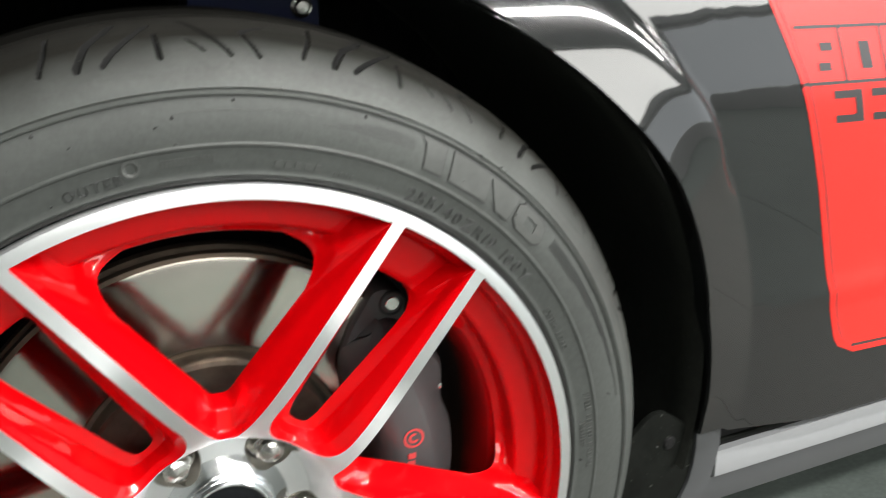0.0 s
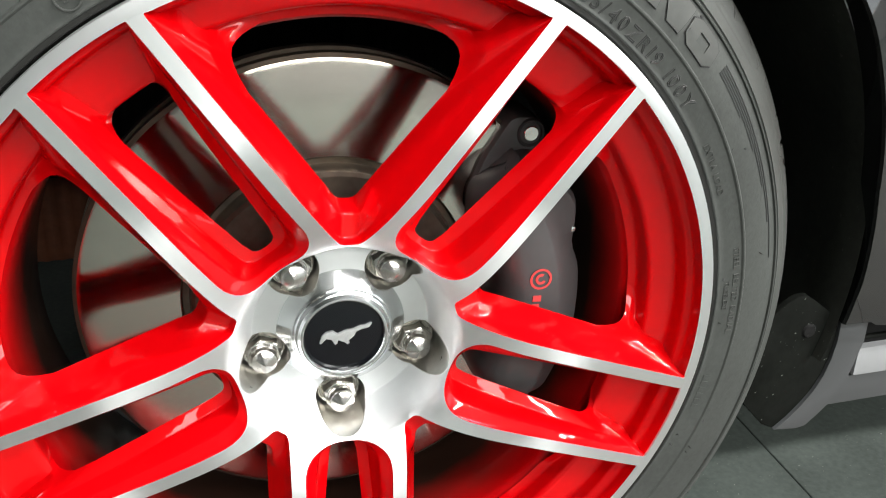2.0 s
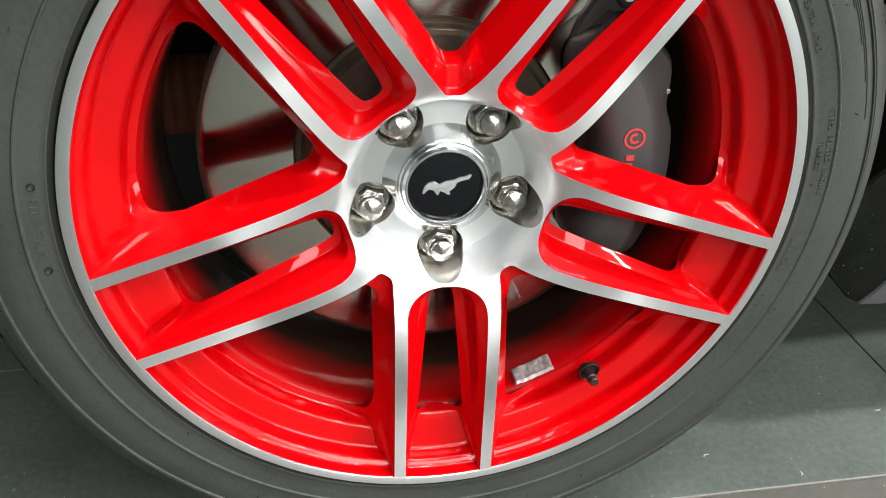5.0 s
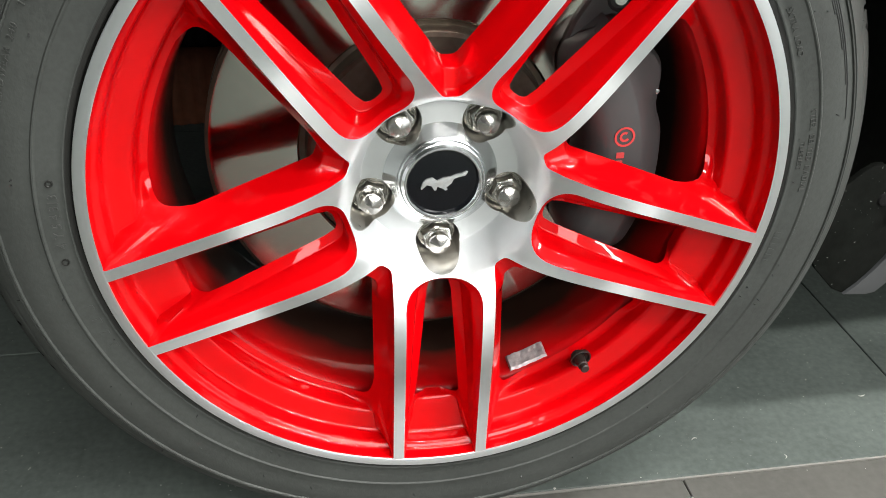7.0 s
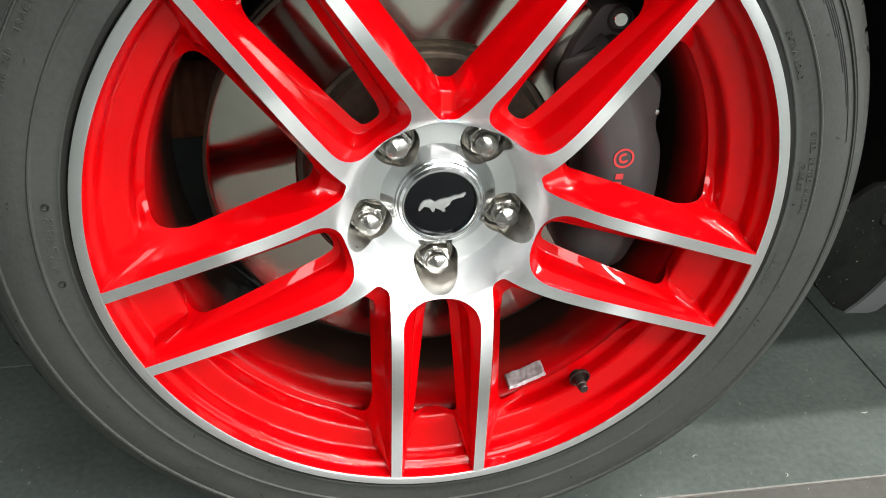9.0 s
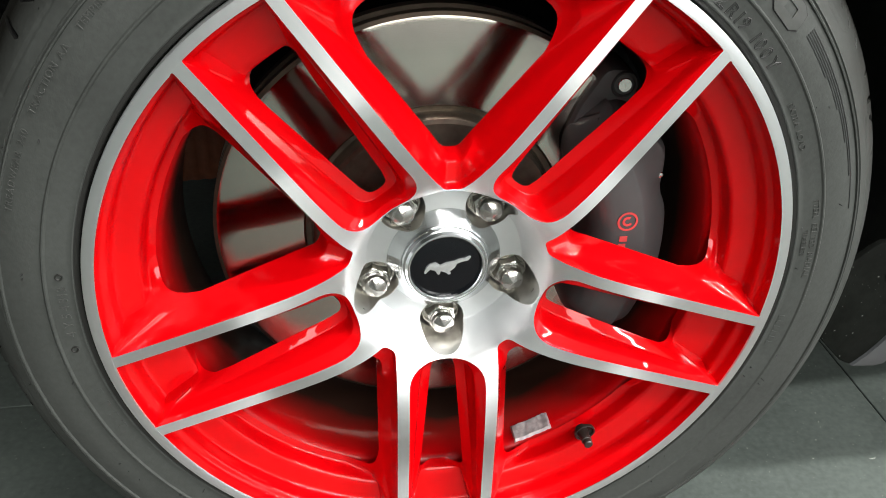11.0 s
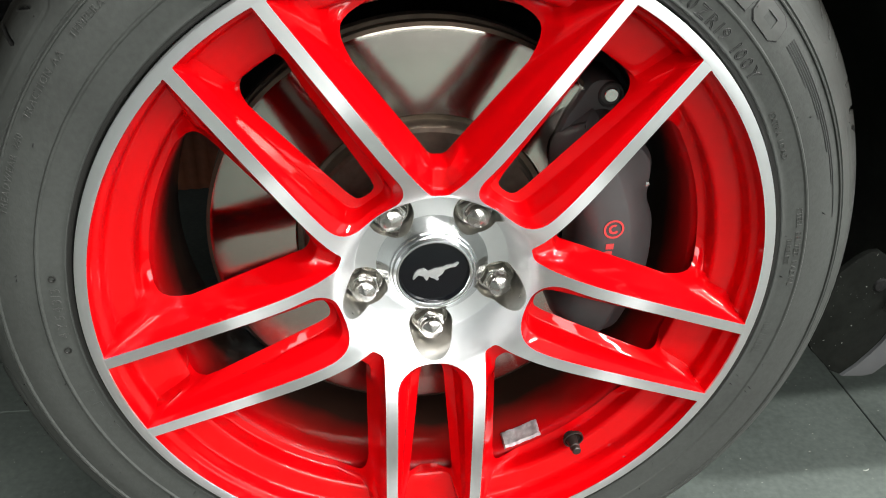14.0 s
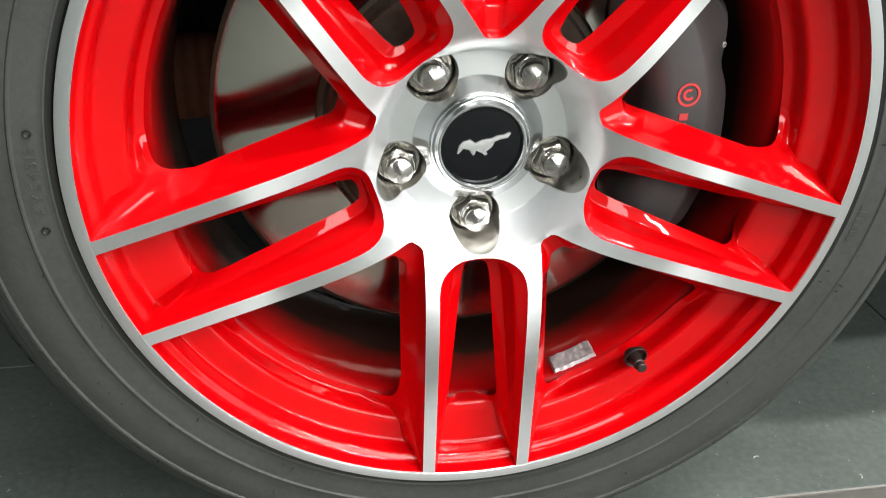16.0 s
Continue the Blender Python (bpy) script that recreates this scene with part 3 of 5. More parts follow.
hub_me = hub_ring("hub", R_COLLAR, R_HUB, (0.0465, 0.049, 0.052, 0.055, 0.0575, 0.0590, 0.0600, 0.0608, 0.0616, 0.0625, 0.0640, 0.0655, 0.067, 0.0685, 0.070, 0.0715, 0.0726, 0.0735, 0.0742), MACHINED)
hub_me.normals_split_custom_set_from_vertices([face_normal(p.co.x, p.co.z, -1.0) for p in hub_me.vertices])
place("hub", hub_me, wheel, None, "polished silver hub with five nut pockets")
place("cap_collar", hub_ring("cap_collar", 0.0330, R_COLLAR, (0.0345, 0.036, 0.0375, 0.039, 0.041, 0.0430, 0.0437), POLISHED), wheel, None, "polished conical collar round the cap")
for b in bores:
    verts, faces = [], []
    for lev in range(5):
        for t in np.linspace(0, 2 * math.pi, 48, endpoint=False):
            p = b + Vector((BORE_R * math.cos(t), BORE_R * math.sin(t)))
            rr = (BORE_R, BORE_R - 0.0004, BORE_R - 0.0005, BORE_R - 0.0015, 0.0005)[lev]
            q = b + Vector((rr * math.cos(t), rr * math.sin(t)))
            verts.append((q[0], y_hub(p) + 0.0006 * lev if lev < 2 else (0.066, 0.068, 0.068)[lev - 2], q[1]))
    for lev in range(4):
        for i in range(48):
            j = (i + 1) % 48
            faces.append((lev * 48 + i, (lev + 1) * 48 + i, (lev + 1) * 48 + j, lev * 48 + j))
    place("nut_pocket", mesh_from("nut_pocket", verts, faces, BORE, 50), wheel)


def nut_mesh():
    verts, faces = [], []
    # level: radius, y, sides kept as a hexagon (1) or round (0)
    levels = [(0.0168, 0.068, 0), (0.0168, 0.0622, 0), (0.0162, 0.0606, 0), (0.0152, 0.0598, 0), (0.0141, 0.0602, 0), (0.0134, 0.0600, 0.2), (0.0130, 0.0590, 1), (0.0127, 0.0512, 1), (0.0122, 0.0500, 0.9),
              (0.0112, 0.0494, 0.2), (0.0104, 0.0492, 0), (0.0100, 0.0488, 0), (0.0099, 0.0472, 0), (0.0095, 0.0466, 0), (0.0092, 0.0462, 0), (0.0092, 0.0424, 0), (0.0091, 0.0415, 0), (0.0088, 0.0408, 0.1), (0.0083, 0.0403, 0.5), (0.0045, 0.0386, 1), (0.0012, 0.0374, 1), (0.0003, 0.0372, 0.5)]
    n = 24
    for r, y, hexa in levels:
        for i in range(n):
            a = 2 * math.pi * i / n
            s = (a % (math.pi / 3)) - math.pi / 6
            h = math.cos(math.pi / 6) / math.cos(s)
            rr = r * (hexa * h + (1 - hexa) * 0.96)
            verts.append((rr * math.cos(a), y, rr * math.sin(a)))
    for k in range(len(levels) - 1):
        for i in range(n):
            j = (i + 1) % n
            faces.append((k * n + i, (k + 1) * n + i, (k + 1) * n + j, k * n + j))
    return mesh_from("lug_nut", verts, faces, NUTMETAL, 22)


nut = nut_mesh()
for k, b in enumerate(bores):
    place("lug_nut", nut, wheel, pose(b[0], 0, b[1], 0, 17 + 31 * k, 0), "bright steel capped lug nut")

# centre cap
v, f = turned([(0.0340, 0.0425), (0.0342, 0.0405), (0.0338, 0.0392), (0.0328, 0.0382), (0.0318, 0.0377), (0.0314, 0.0378), (0.0310, 0.0374), (0.0296, 0.0360), (0.0286, 0.0357), (0.0278, 0.0360), (0.0272, 0.0370), (0.0269, 0.0400)], 120)
place("cap_ring", mesh_from("cap_ring", v, f, CHROME, 25), wheel, None, "chrome ring of the centre cap")
v, f = turned([(0.0272, 0.0396), (0.0262, 0.0393), (0.02, 0.0389), (0.01, 0.0386), (0.0001, 0.0385)], 72)
place("cap_disc", mesh_from("cap_disc", v, f, BADGE, 40), wheel, None, "black enamel disc of the centre cap")
# plain silver emblem shape
emb = [(-0.0165, -0.0040), (-0.0155, -0.0048), (-0.0120, -0.0012), (-0.0085, -0.0022), (-0.0060, -0.0060), (-0.0045, -0.0052), (-0.0040, -0.0028), (0.0000, -0.0045), (0.0020, -0.0062),
       (0.0038, -0.0055), (0.0028, -0.0035), (0.0065, -0.0005), (0.0082, 0.0030), (0.0115, 0.0042), (0.0165, 0.0052), (0.0185, 0.0080), (0.0172, 0.0086), (0.0140, 0.0070), (0.0095, 0.0066),
       (0.0060, 0.0050), (0.0000, 0.0042), (-0.0045, 0.0022), (-0.0080, 0.0046), (-0.0125, 0.0036), (-0.0150, 0.0012)]
place("cap_emblem", prism("cap_emblem", [(x * 1.02, z * 1.05) for x, z in emb], 0.0372, 0.0392, EMBLEM, 0.0005), wheel, None, "small raised silver emblem shape")

# tyre
side = [(0.2500, 0.016), (0.2546, 0.0135), (0.2550, 0.0076), (0.2557, 0.0054), (0.2570, 0.0046), (0.2586, 0.0042), (0.2590, 0.0032), (0.2598, 0.0030), (0.2614, 0.0036), (0.2640, 0.0032), (0.2700, 0.0026), (0.2760, 0.0022), (0.2772, 0.0012), (0.2782, 0.0012), (0.2792, 0.0024),
        (0.2850, 0.0026), (0.2920, 0.0036), (0.2990, 0.0056), (0.3046, 0.0078), (0.3053, 0.0066), (0.3062, 0.0066), (0.3069, 0.0082), (0.3076, 0.0102), (0.3082, 0.0102), (0.3090, 0.0096), (0.3130, 0.0128), (0.3195, 0.0180), (0.3228, 0.0213), (0.3242, 0.0229), (0.3255, 0.0245), (0.3266, 0.0259), (0.3285, 0.0284),
        (0.3305, 0.0315), (0.3345, 0.0392), (0.3374, 0.0472), (0.3392, 0.0555), (0.3402, 0.0630), (0.3406, 0.0700)]
tread = []
for y in np.arange(0.073, 0.1165, 0.0025):
    tread.append((0.3407 + 0.0024 * (y - 0.07) / 0.045, float(y)))
half = side + tread
# the outer shoulder has closer rows, to hold the tread's grooves
fine = []
for (r0, y0), (r1, y1) in zip(half, half[1:]):
    n = max(1, math.ceil(math.hypot(r1 - r0, y1 - y0) / 0.0011)) if 0.0125 < y0 < 0.0665 else 1
    fine += [(r0 + (r1 - r0) * i / n, y0 + (y1 - y0) * i / n) for i in range(n)]
fine.append(half[-1])
full = fine + [(r, 0.233 - y) for r, y in reversed(half)]

# one pitch of the tread: each groove runs through (degrees, y), with its half width and depth
PITCHES, PITCH_STEPS = 14, 144
GROOVES = [([(103.0, 0.064), (103.5, 0.041), (104.5, 0.026)], 0.0009, 0.0018),
           ([(96.8, 0.066), (97.9, 0.051), (99.7, 0.040), (101.1, 0.0240)], 0.0015, 0.0028),
           ([(93.6, 0.056), (94.9, 0.046), (96.8, 0.034), (98.7, 0.0236)], 0.0010, 0.0020),
           ([(99.6, 0.0172), (93.8, 0.0164), (87.9, 0.0171), (86.9, 0.0180), (86.5, 0.0198)], 0.0009, 0.00055),
           ([(93.3, 0.042), (93.2, 0.0240)], 0.0012, 0.0016),
           ([(90.6, 0.062), (89.8, 0.053), (88.4, 0.0405), (87.4, 0.033), (86.3, 0.0246)], 0.0012, 0.0018),
           ([(90.3, 0.0355), (88.9, 0.027)], 0.0010, 0.0010),
           ([(82.6, 0.0515), (84.9, 0.0430), (84.6, 0.0380), (83.4, 0.0240)], 0.0011, 0.0018)]


def groove_depth(deg, y):
    deepest = 0.0
    for path, wide, deep in GROOVES:
        for (a0, y0), (a1, y1) in zip(path, path[1:]):
            mid = (a0 + a1) / 2
            near = (deg - mid + 180 / PITCHES) % (360 / PITCHES) - 180 / PITCHES + mid
            u0, u1, u = radians(a0) * 0.332, radians(a1) * 0.332, radians(near) * 0.332
            along = ((u - u0) * (u1 - u0) + (y - y0) * (y1 - y0)) / ((u1 - u0) ** 2 + (y1 - y0) ** 2)
            along = max(0.0, min(1.0, along))
            gap = math.hypot(u - u0 - along * (u1 - u0), y - y0 - along * (y1 - y0))
            deepest = max(deepest, deep * max(0.0, min(1.0, (wide + 0.0004 - gap) / 0.0008)))
    return deepest


CUTS = [[groove_depth(360 / PITCHES * k / PITCH_STEPS, y) if 0.0130 < y < 0.067 else 0.0 for r, y in fine] for k in range(PITCH_STEPS)]


def tyre_tweak(a, r, y, j):
    # grooves over the shoulder, and two grooves round the tread
    yy = y if y < 0.1165 else 0.233 - y
    if j < len(fine):
        r -= CUTS[round(a / (2 * math.pi) * PITCHES * PITCH_STEPS) % PITCH_STEPS][j]
    if 0.078 < yy < 0.086:
        r -= 0.006
    low = max(0.0, min(1.0, 0.35 - math.sin(a)))
    full_side = max(0.0, min(1.0, (r - 0.285) / 0.03)) * max(0.0, min(1.0, (0.075 - yy) / 0.05))
    y += -0.0065 * low * full_side if y < 0.1165 else 0.0065 * low * full_side
    return r, y


v, f = turned(full, PITCHES * PITCH_STEPS, tweak=tyre_tweak)
flat = [(x, y, max(z, -WZ + 0.0005)) for x, y, z in v]
# lower sidewall bulges a little over the contact patch
flat = [(x, y - (0.006 * max(0.0, (-z - 0.27) / 0.065) ** 2 * (1 if y < 0.1 else -1) if y < 0.06 or y > 0.17 else 0), z) for x, y, z in flat]
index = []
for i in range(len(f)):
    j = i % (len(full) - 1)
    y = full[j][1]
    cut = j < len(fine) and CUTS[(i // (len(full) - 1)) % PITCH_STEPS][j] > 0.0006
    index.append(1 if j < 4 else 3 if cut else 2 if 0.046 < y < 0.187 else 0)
tyre = place("tyre", mesh_from("tyre", flat, f, [RUBBER, RUBBER_DARK, RUBBER_TREAD_SHADED, RUBBER_GROOVE_SHADE], 32, index), wheel, None, "dusty dark grey low-profile rubber tyre")


def y_side(r):
    return float(np.interp(r, [p[0] for p in side[4:]], [p[1] for p in side[4:]]))


def y_text(r, a):
    """Depth of the sidewall at that radius and angle."""
    return tyre_tweak(a, r, y_side(r), 0)[1]


def ring_text(text, radius, a_mid, size, name, gap=1.0, depth=0.0005, flip=False, mat=None, outline=0.0):
    """Raised letters round the sidewall, read clockwise with their tops outward (flip: tops inward)."""
    verts, faces = [], []
    glyphs = []
    for ch in text:
        cu = bpy.data.curves.new("glyph", "FONT")
        cu.body, cu.size, cu.extrude, cu.resolution_u = ch if ch != " " else "n", size, depth, 2
        if outline:
            cu.extrude, cu.fill_mode, cu.bevel_depth, cu.bevel_resolution = 0.0, "NONE", outline, 0
        ob = bpy.data.objects.new("glyph", cu)
        scene.collection.objects.link(ob)
        glyphs.append((ch, ob))
    bpy.context.view_layer.update()
    dg = bpy.context.evaluated_depsgraph_get()
    shapes, total = [], 0.0
    for ch, ob in glyphs:
        me = ob.evaluated_get(dg).to_mesh()
        xs = [q.co.x for q in me.vertices] or [0]
        w = max(xs) - min(xs)
        shapes.append((ch, w, min(xs), [q.co.copy() for q in me.vertices], [tuple(p.vertices) for p in me.polygons]))
        total += (w + size * 0.16) * gap
        ob.evaluated_get(dg).to_mesh_clear()
    for ch, ob in glyphs:
        cu = ob.data
        bpy.data.objects.remove(ob)
        bpy.data.curves.remove(cu)
    s = -total / 2
    for ch, w, x0, vs, fs in shapes:
        mid = s + (w + size * 0.16) * gap / 2
        s += (w + size * 0.16) * gap
        if ch == " ":
            continue
        a = radians(a_mid) + (1 if flip else -1) * mid / radius
        k = len(verts)
        for q in vs:
            lx, lz = q.x - x0 - w / 2, (q.y - size * 0.35) * (-1 if flip else 1)
            rr = radius + lz
            aa = a + (1 if flip else -1) * lx / radius
            verts.append((rr * math.cos(aa), y_text(rr, aa) - q.z - 0.0001, rr * math.sin(aa)))
        faces += [tuple(k + i for i in p) for p in fs]
    return mesh_from(name, verts, faces, mat or RUBBER_RAISED, 30)


def arc_bar(r0, r1, a0, a1, depth=0.0005, n=None):
    """A raised flat bar on the sidewall between two radii and two angles."""
    n = n or max(2, int(abs(a1 - a0) / 1.0))
    verts, faces = [], []
    for i in range(n + 1):
        a = radians(a0 + (a1 - a0) * i / n)
        for r, d in ((r0, -0.0006), (r0, depth), (r1, depth), (r1, -0.0006)):
            verts.append((r * math.cos(a), y_text(r, a) - d, r * math.sin(a)))
    for i in range(n):
        for k in range(3):
            faces.append((i * 4 + k, i * 4 + k + 1, i * 4 + k + 5, i * 4 + k + 4))
    faces += [(0, 1, 2, 3), (n * 4 + 3, n * 4 + 2, n * 4 + 1, n * 4)]
    return verts, faces


def join_bars(bars, name, mat):
    verts, faces = [], []
    for v, f in bars:
        k = len(verts)
        verts += v
        faces += [tuple(k + i for i in p) for p in f]
    return mesh_from(name, verts, faces, mat, 30)


TXT = "raised rubber lettering on the sidewall"
place("size_lettering", ring_text("255/40ZR19 100Y", 0.2664, 50.7, 0.0124, "size_lettering", 1.0, outline=0.00036, mat=RUBBER_TEXT), wheel, None, TXT)
place("load_lettering", ring_text("EXTRA LOAD", 0.2655, 27.6, 0.0058, "load_lettering", 0.95), wheel, None, TXT)
place("belt_lettering", ring_text("STEEL BELTED RADIAL", 0.2725, 6.6, 0.0060, "belt_lettering", 0.98), wheel, None, TXT)
place("tubeless_lettering", ring_text("TUBELESS", 0.2660, 6.0, 0.0052, "tubeless_lettering", 0.9), wheel, None, TXT)
place("grade_lettering", ring_text("TREADWEAR 240   TRACTION AA   TEMPERATURE A", 0.2995, 146.0, 0.0066, "grade_lettering", 1.0), wheel, None, TXT)
place("outer_lettering", ring_text("OUTER", 0.2662, 103.5, 0.0085, "outer_lettering", 1.05, outline=0.00025, mat=RUBBER_TEXT), wheel, None, TXT)
place("approval_lettering", ring_text("E4", 0.2690, 122.5, 0.0062, "approval_lettering", 0.9), wheel, None, TXT)
ringv, ringf = turned([(0.0062, 0.0026), (0.0062, 0.0018), (0.0070, 0.0018), (0.0070, 0.0026)], 28)
place("approval_circle", mesh_from("approval_circle", ringv, ringf, RUBBER_RAISED, 30), wheel, pose(0.2690 * math.cos(radians(122.5)), 0, 0.2690 * math.sin(radians(122.5))), TXT)
place("code_lettering", ring_text("0202502", 0.2716, 118.0, 0.0050, "code_lettering", 1.1), wheel, None, TXT)
place("code_lettering", ring_text("012186 SW", 0.2656, 117.6, 0.0050, "code_lettering", 1.0), wheel, None, TXT)
place("date_lettering", ring_text("4Y54313", 0.2675, 179.5, 0.0088, "date_lettering", 1.3, flip=False), wheel, None, TXT)
# the maker's wide lettering as plain raised shapes with dark edges
def side_shape(name, loops, mat, depth):
    """A raised shape on the sidewall; loops of (angle, radius), the second one a hole."""
    loops = [[Vector(p) for p in loop] for loop in loops]
    fine = []
    for loop in loops:
        ring = []
        for k in range(len(loop)):
            ring += [loop[k].lerp(loop[(k + 1) % len(loop)], t / 6) for t in range(6)]
        fine.append(ring)
    flat_loops = [[Vector((p[0] * 0.0051, p[1])) for p in ring] for ring in fine]
    vs, fs = fill_plane([], flat_loops, lambda c: in_poly(c, flat_loops[0]) and not any(in_poly(c, h) for h in flat_loops[1:]))
    verts, faces = [], []

    def spot(a, r, d):
        a = radians(a)
        return (r * math.cos(a), y_text(r, a) - d, r * math.sin(a))
    for p in vs:
        verts.append(spot(p[0] / 0.0051, p[1], depth))
    faces += [tuple(t) for t in fs]
    for ring in fine:
        k, n = len(verts), len(ring)
        verts += [spot(p[0], p[1], depth) for p in ring] + [spot(p[0], p[1], -0.0005) for p in ring]
        faces += [(k + i, k + (i + 1) % n, k + n + (i + 1) % n, k + n + i) for i in range(n)]
    return mesh_from(name, verts, faces, mat, 30)


def grown(loop, d):
    """The loop, widened by d metres away from its middle (angles at the sidewall's radius)."""
    ca, cr = sum(p[0] for p in loop) / len(loop), sum(p[1] for p in loop) / len(loop)
    return [(a + math.copysign(d / 0.0051, a - ca), r + math.copysign(d, r - cr)) for a, r in loop]


RING_OUT = [(47.2, 0.2890), (47.4, 0.2985), (46.2, 0.3020), (43.0, 0.3020), (41.8, 0.2990), (41.3, 0.2890), (42.3, 0.2845), (46.0, 0.2845)]
RING_IN = [(45.3, 0.2905), (45.4, 0.2965), (43.4, 0.2965), (43.2, 0.2905)]
for loops in ([[(62.6, 0.2845), (63.2, 0.2990), (64.0, 0.3030), (60.4, 0.3030), (59.9, 0.2845)]],
              [[(58.6, 0.2845), (59.3, 0.3030), (53.0, 0.3030), (52.3, 0.2845)]],
              [[(50.3, 0.2845), (53.2, 0.3030), (47.8, 0.3030), (47.9, 0.2845)]],
              [RING_OUT, RING_IN]):
    block = place("sidewall_block", side_shape("sidewall_block", loops, RUBBER_RAISED, 0.0009), wheel, None, "raised plain block on the tyre sidewall")
    edge = [grown(loops[0], 0.0007)] + [grown(h, -0.0006) for h in loops[1:]]
    place("block_edge", side_shape("block_edge", edge, RUBBER_DARK, 0.0002), wheel, None, "dark edge round a raised block")
for i in range(5):
    place("sidewall_line", join_bars([arc_bar(0.2925 + 0.0016 * i, 0.2930 + 0.0016 * i, 39.6, 39.6 - (7 + 5.5 * i), 0.0004)], "sidewall_line", RUBBER_DARK), wheel, None, "fine moulded line on the sidewall")
for i in range(5):
    place("sidewall_line", join_bars([arc_bar(0.2925 + 0.0016 * i, 0.29282 + 0.0016 * i, 64.6 + (5.5 + 1.6 * (4 - i)), 64.6, 0.0002)], "sidewall_line", RUBBER_DARK), wheel, None, "fine moulded line on the sidewall")
place("sidewall_line", join_bars([arc_bar(0.2970, 0.2973, 92.6, 76, 0.0002)], "sidewall_line", RUBBER_RAISED), wheel, None, "fine moulded line on the sidewall")
bars = [arc_bar(0.2640, 0.2690, -8.4 - 1.1 * i, -9.0 - 1.1 * i, 0.0004) for i in range(6)] + [arc_bar(0.2640, 0.2700, -165.5 - 0.0 + 2.6 * i, -164.6 + 2.6 * i, 0.0004) for i in range(4)]
bars += [arc_bar(0.2632, 0.2662, -92 + 1.05 * i, -91.4 + 1.05 * i, 0.0003) for i in range(16)]
for bar in bars:
    place("sidewall_mark", join_bars([bar], "sidewall_mark", RUBBER), wheel)

for a_mid, radius in ((98.9, 0.2708), (173.3, 0.2683), (-173.8, 0.2683)):
    big = 0.0052 if a_mid == 98.9 else 0.0026
    v, f = turned([(big * 0.55, 0.0030), (big * 0.55, 0.0020), (big * 0.75, 0.0014), (big, 0.0014), (big, 0.0034)], 24)
    place("moulded_ring", mesh_from("moulded_ring", v, f, RUBBER_RAISED if big > 0.004 else RUBBER, 30), wheel, pose(radius * math.cos(radians(a_mid)), 0.0004, radius * math.sin(radians(a_mid))), "small round moulded ring on the sidewall")
    if big < 0.004:
        v, f = turned([(0.0001, 0.0029), (big * 0.6, 0.0029)], 20)
        place("vent_hole", mesh_from("vent_hole", v, f, RUBBER_DARK, 0), wheel, pose(radius * math.cos(radians(a_mid)), 0.0, radius * math.sin(radians(a_mid))), "tiny dark vent hole")
for i in range(13):
    place("sidewall_ridge", join_bars([arc_bar(0.2678, 0.2722, 95.4 - 0.5 * i, 95.15 - 0.5 * i, 0.0004)], "sidewall_ridge", RUBBER_RAISED), wheel)
# unreadable code as plain bars
for a0, wide, r0, r1 in [(81.8 - 1.32 * i, 0.85, 0.2640, 0.2686) for i in range(5)] + [(73.9 - 0.75 * i, 0.4, 0.2632, 0.2656) for i in range(4)]:
    place("code_bar", join_bars([arc_bar(r0, r1, a0, a0 - wide, 0.0004)], "code_bar", RUBBER_RAISED), wheel)

for a_mid, radius in ((107.1, 0.3020), (93.3, 0.2947), (86.7, 0.3022), (71.5, 0.3019), (46.6, 0.3022), (118.5, 0.3019)):
    v, f = turned([(0.0001, -0.0006), (0.0007, -0.0005), (0.0011, 0.0000), (0.0013, 0.0010)], 16)
    place("vent_stub", mesh_from("vent_stub", v, f, RUBBER_DARK, 40), wheel, pose(radius * math.cos(radians(a_mid)), y_text(radius, radians(a_mid)), radius * math.sin(radians(a_mid))), "small dark moulding stub")

# moulding nibs
random.seed(5)
nib_v, nib_f = [], []
for i in range(90):
    r = random.choice((0.2642, 0.2800, 0.2900, 0.3095, 0.3220, 0.3300)) + random.uniform(-0.001, 0.001)
    a = random.uniform(0, 2 * math.pi)
    if r * math.sin(a) < -0.29:
        continue
    d = Vector((random.uniform(-1, 1), -1.4, random.uniform(-1, 1))).normalized()
    ln = random.uniform(0.0012, 0.0035)
    c = Vector((r * math.cos(a), y_text(r, a) + 0.0003, r * math.sin(a)))
    s = d.orthogonal().normalized() * 0.0005
    t = d.cross(s).normalized() * 0.0005
    k = len(nib_v)
    nib_v += [c + s, c + t, c - s, c - t, c + d * ln + s * 0.4, c + d * ln + t * 0.4, c + d * ln - s * 0.4, c + d * ln - t * 0.4]
    nib_f += [(k, k + 1, k + 5, k + 4), (k + 1, k + 2, k + 6, k + 5), (k + 2, k + 3, k + 7, k + 6), (k + 3, k, k + 4, k + 7), (k + 4, k + 5, k + 6, k + 7)]
tagged(place("moulding_nibs", mesh_from("moulding_nibs", nib_v, nib_f, RUBBER_DARK, 0), wheel, None, "short rubber moulding nibs on the tyre"), kind="stuff")

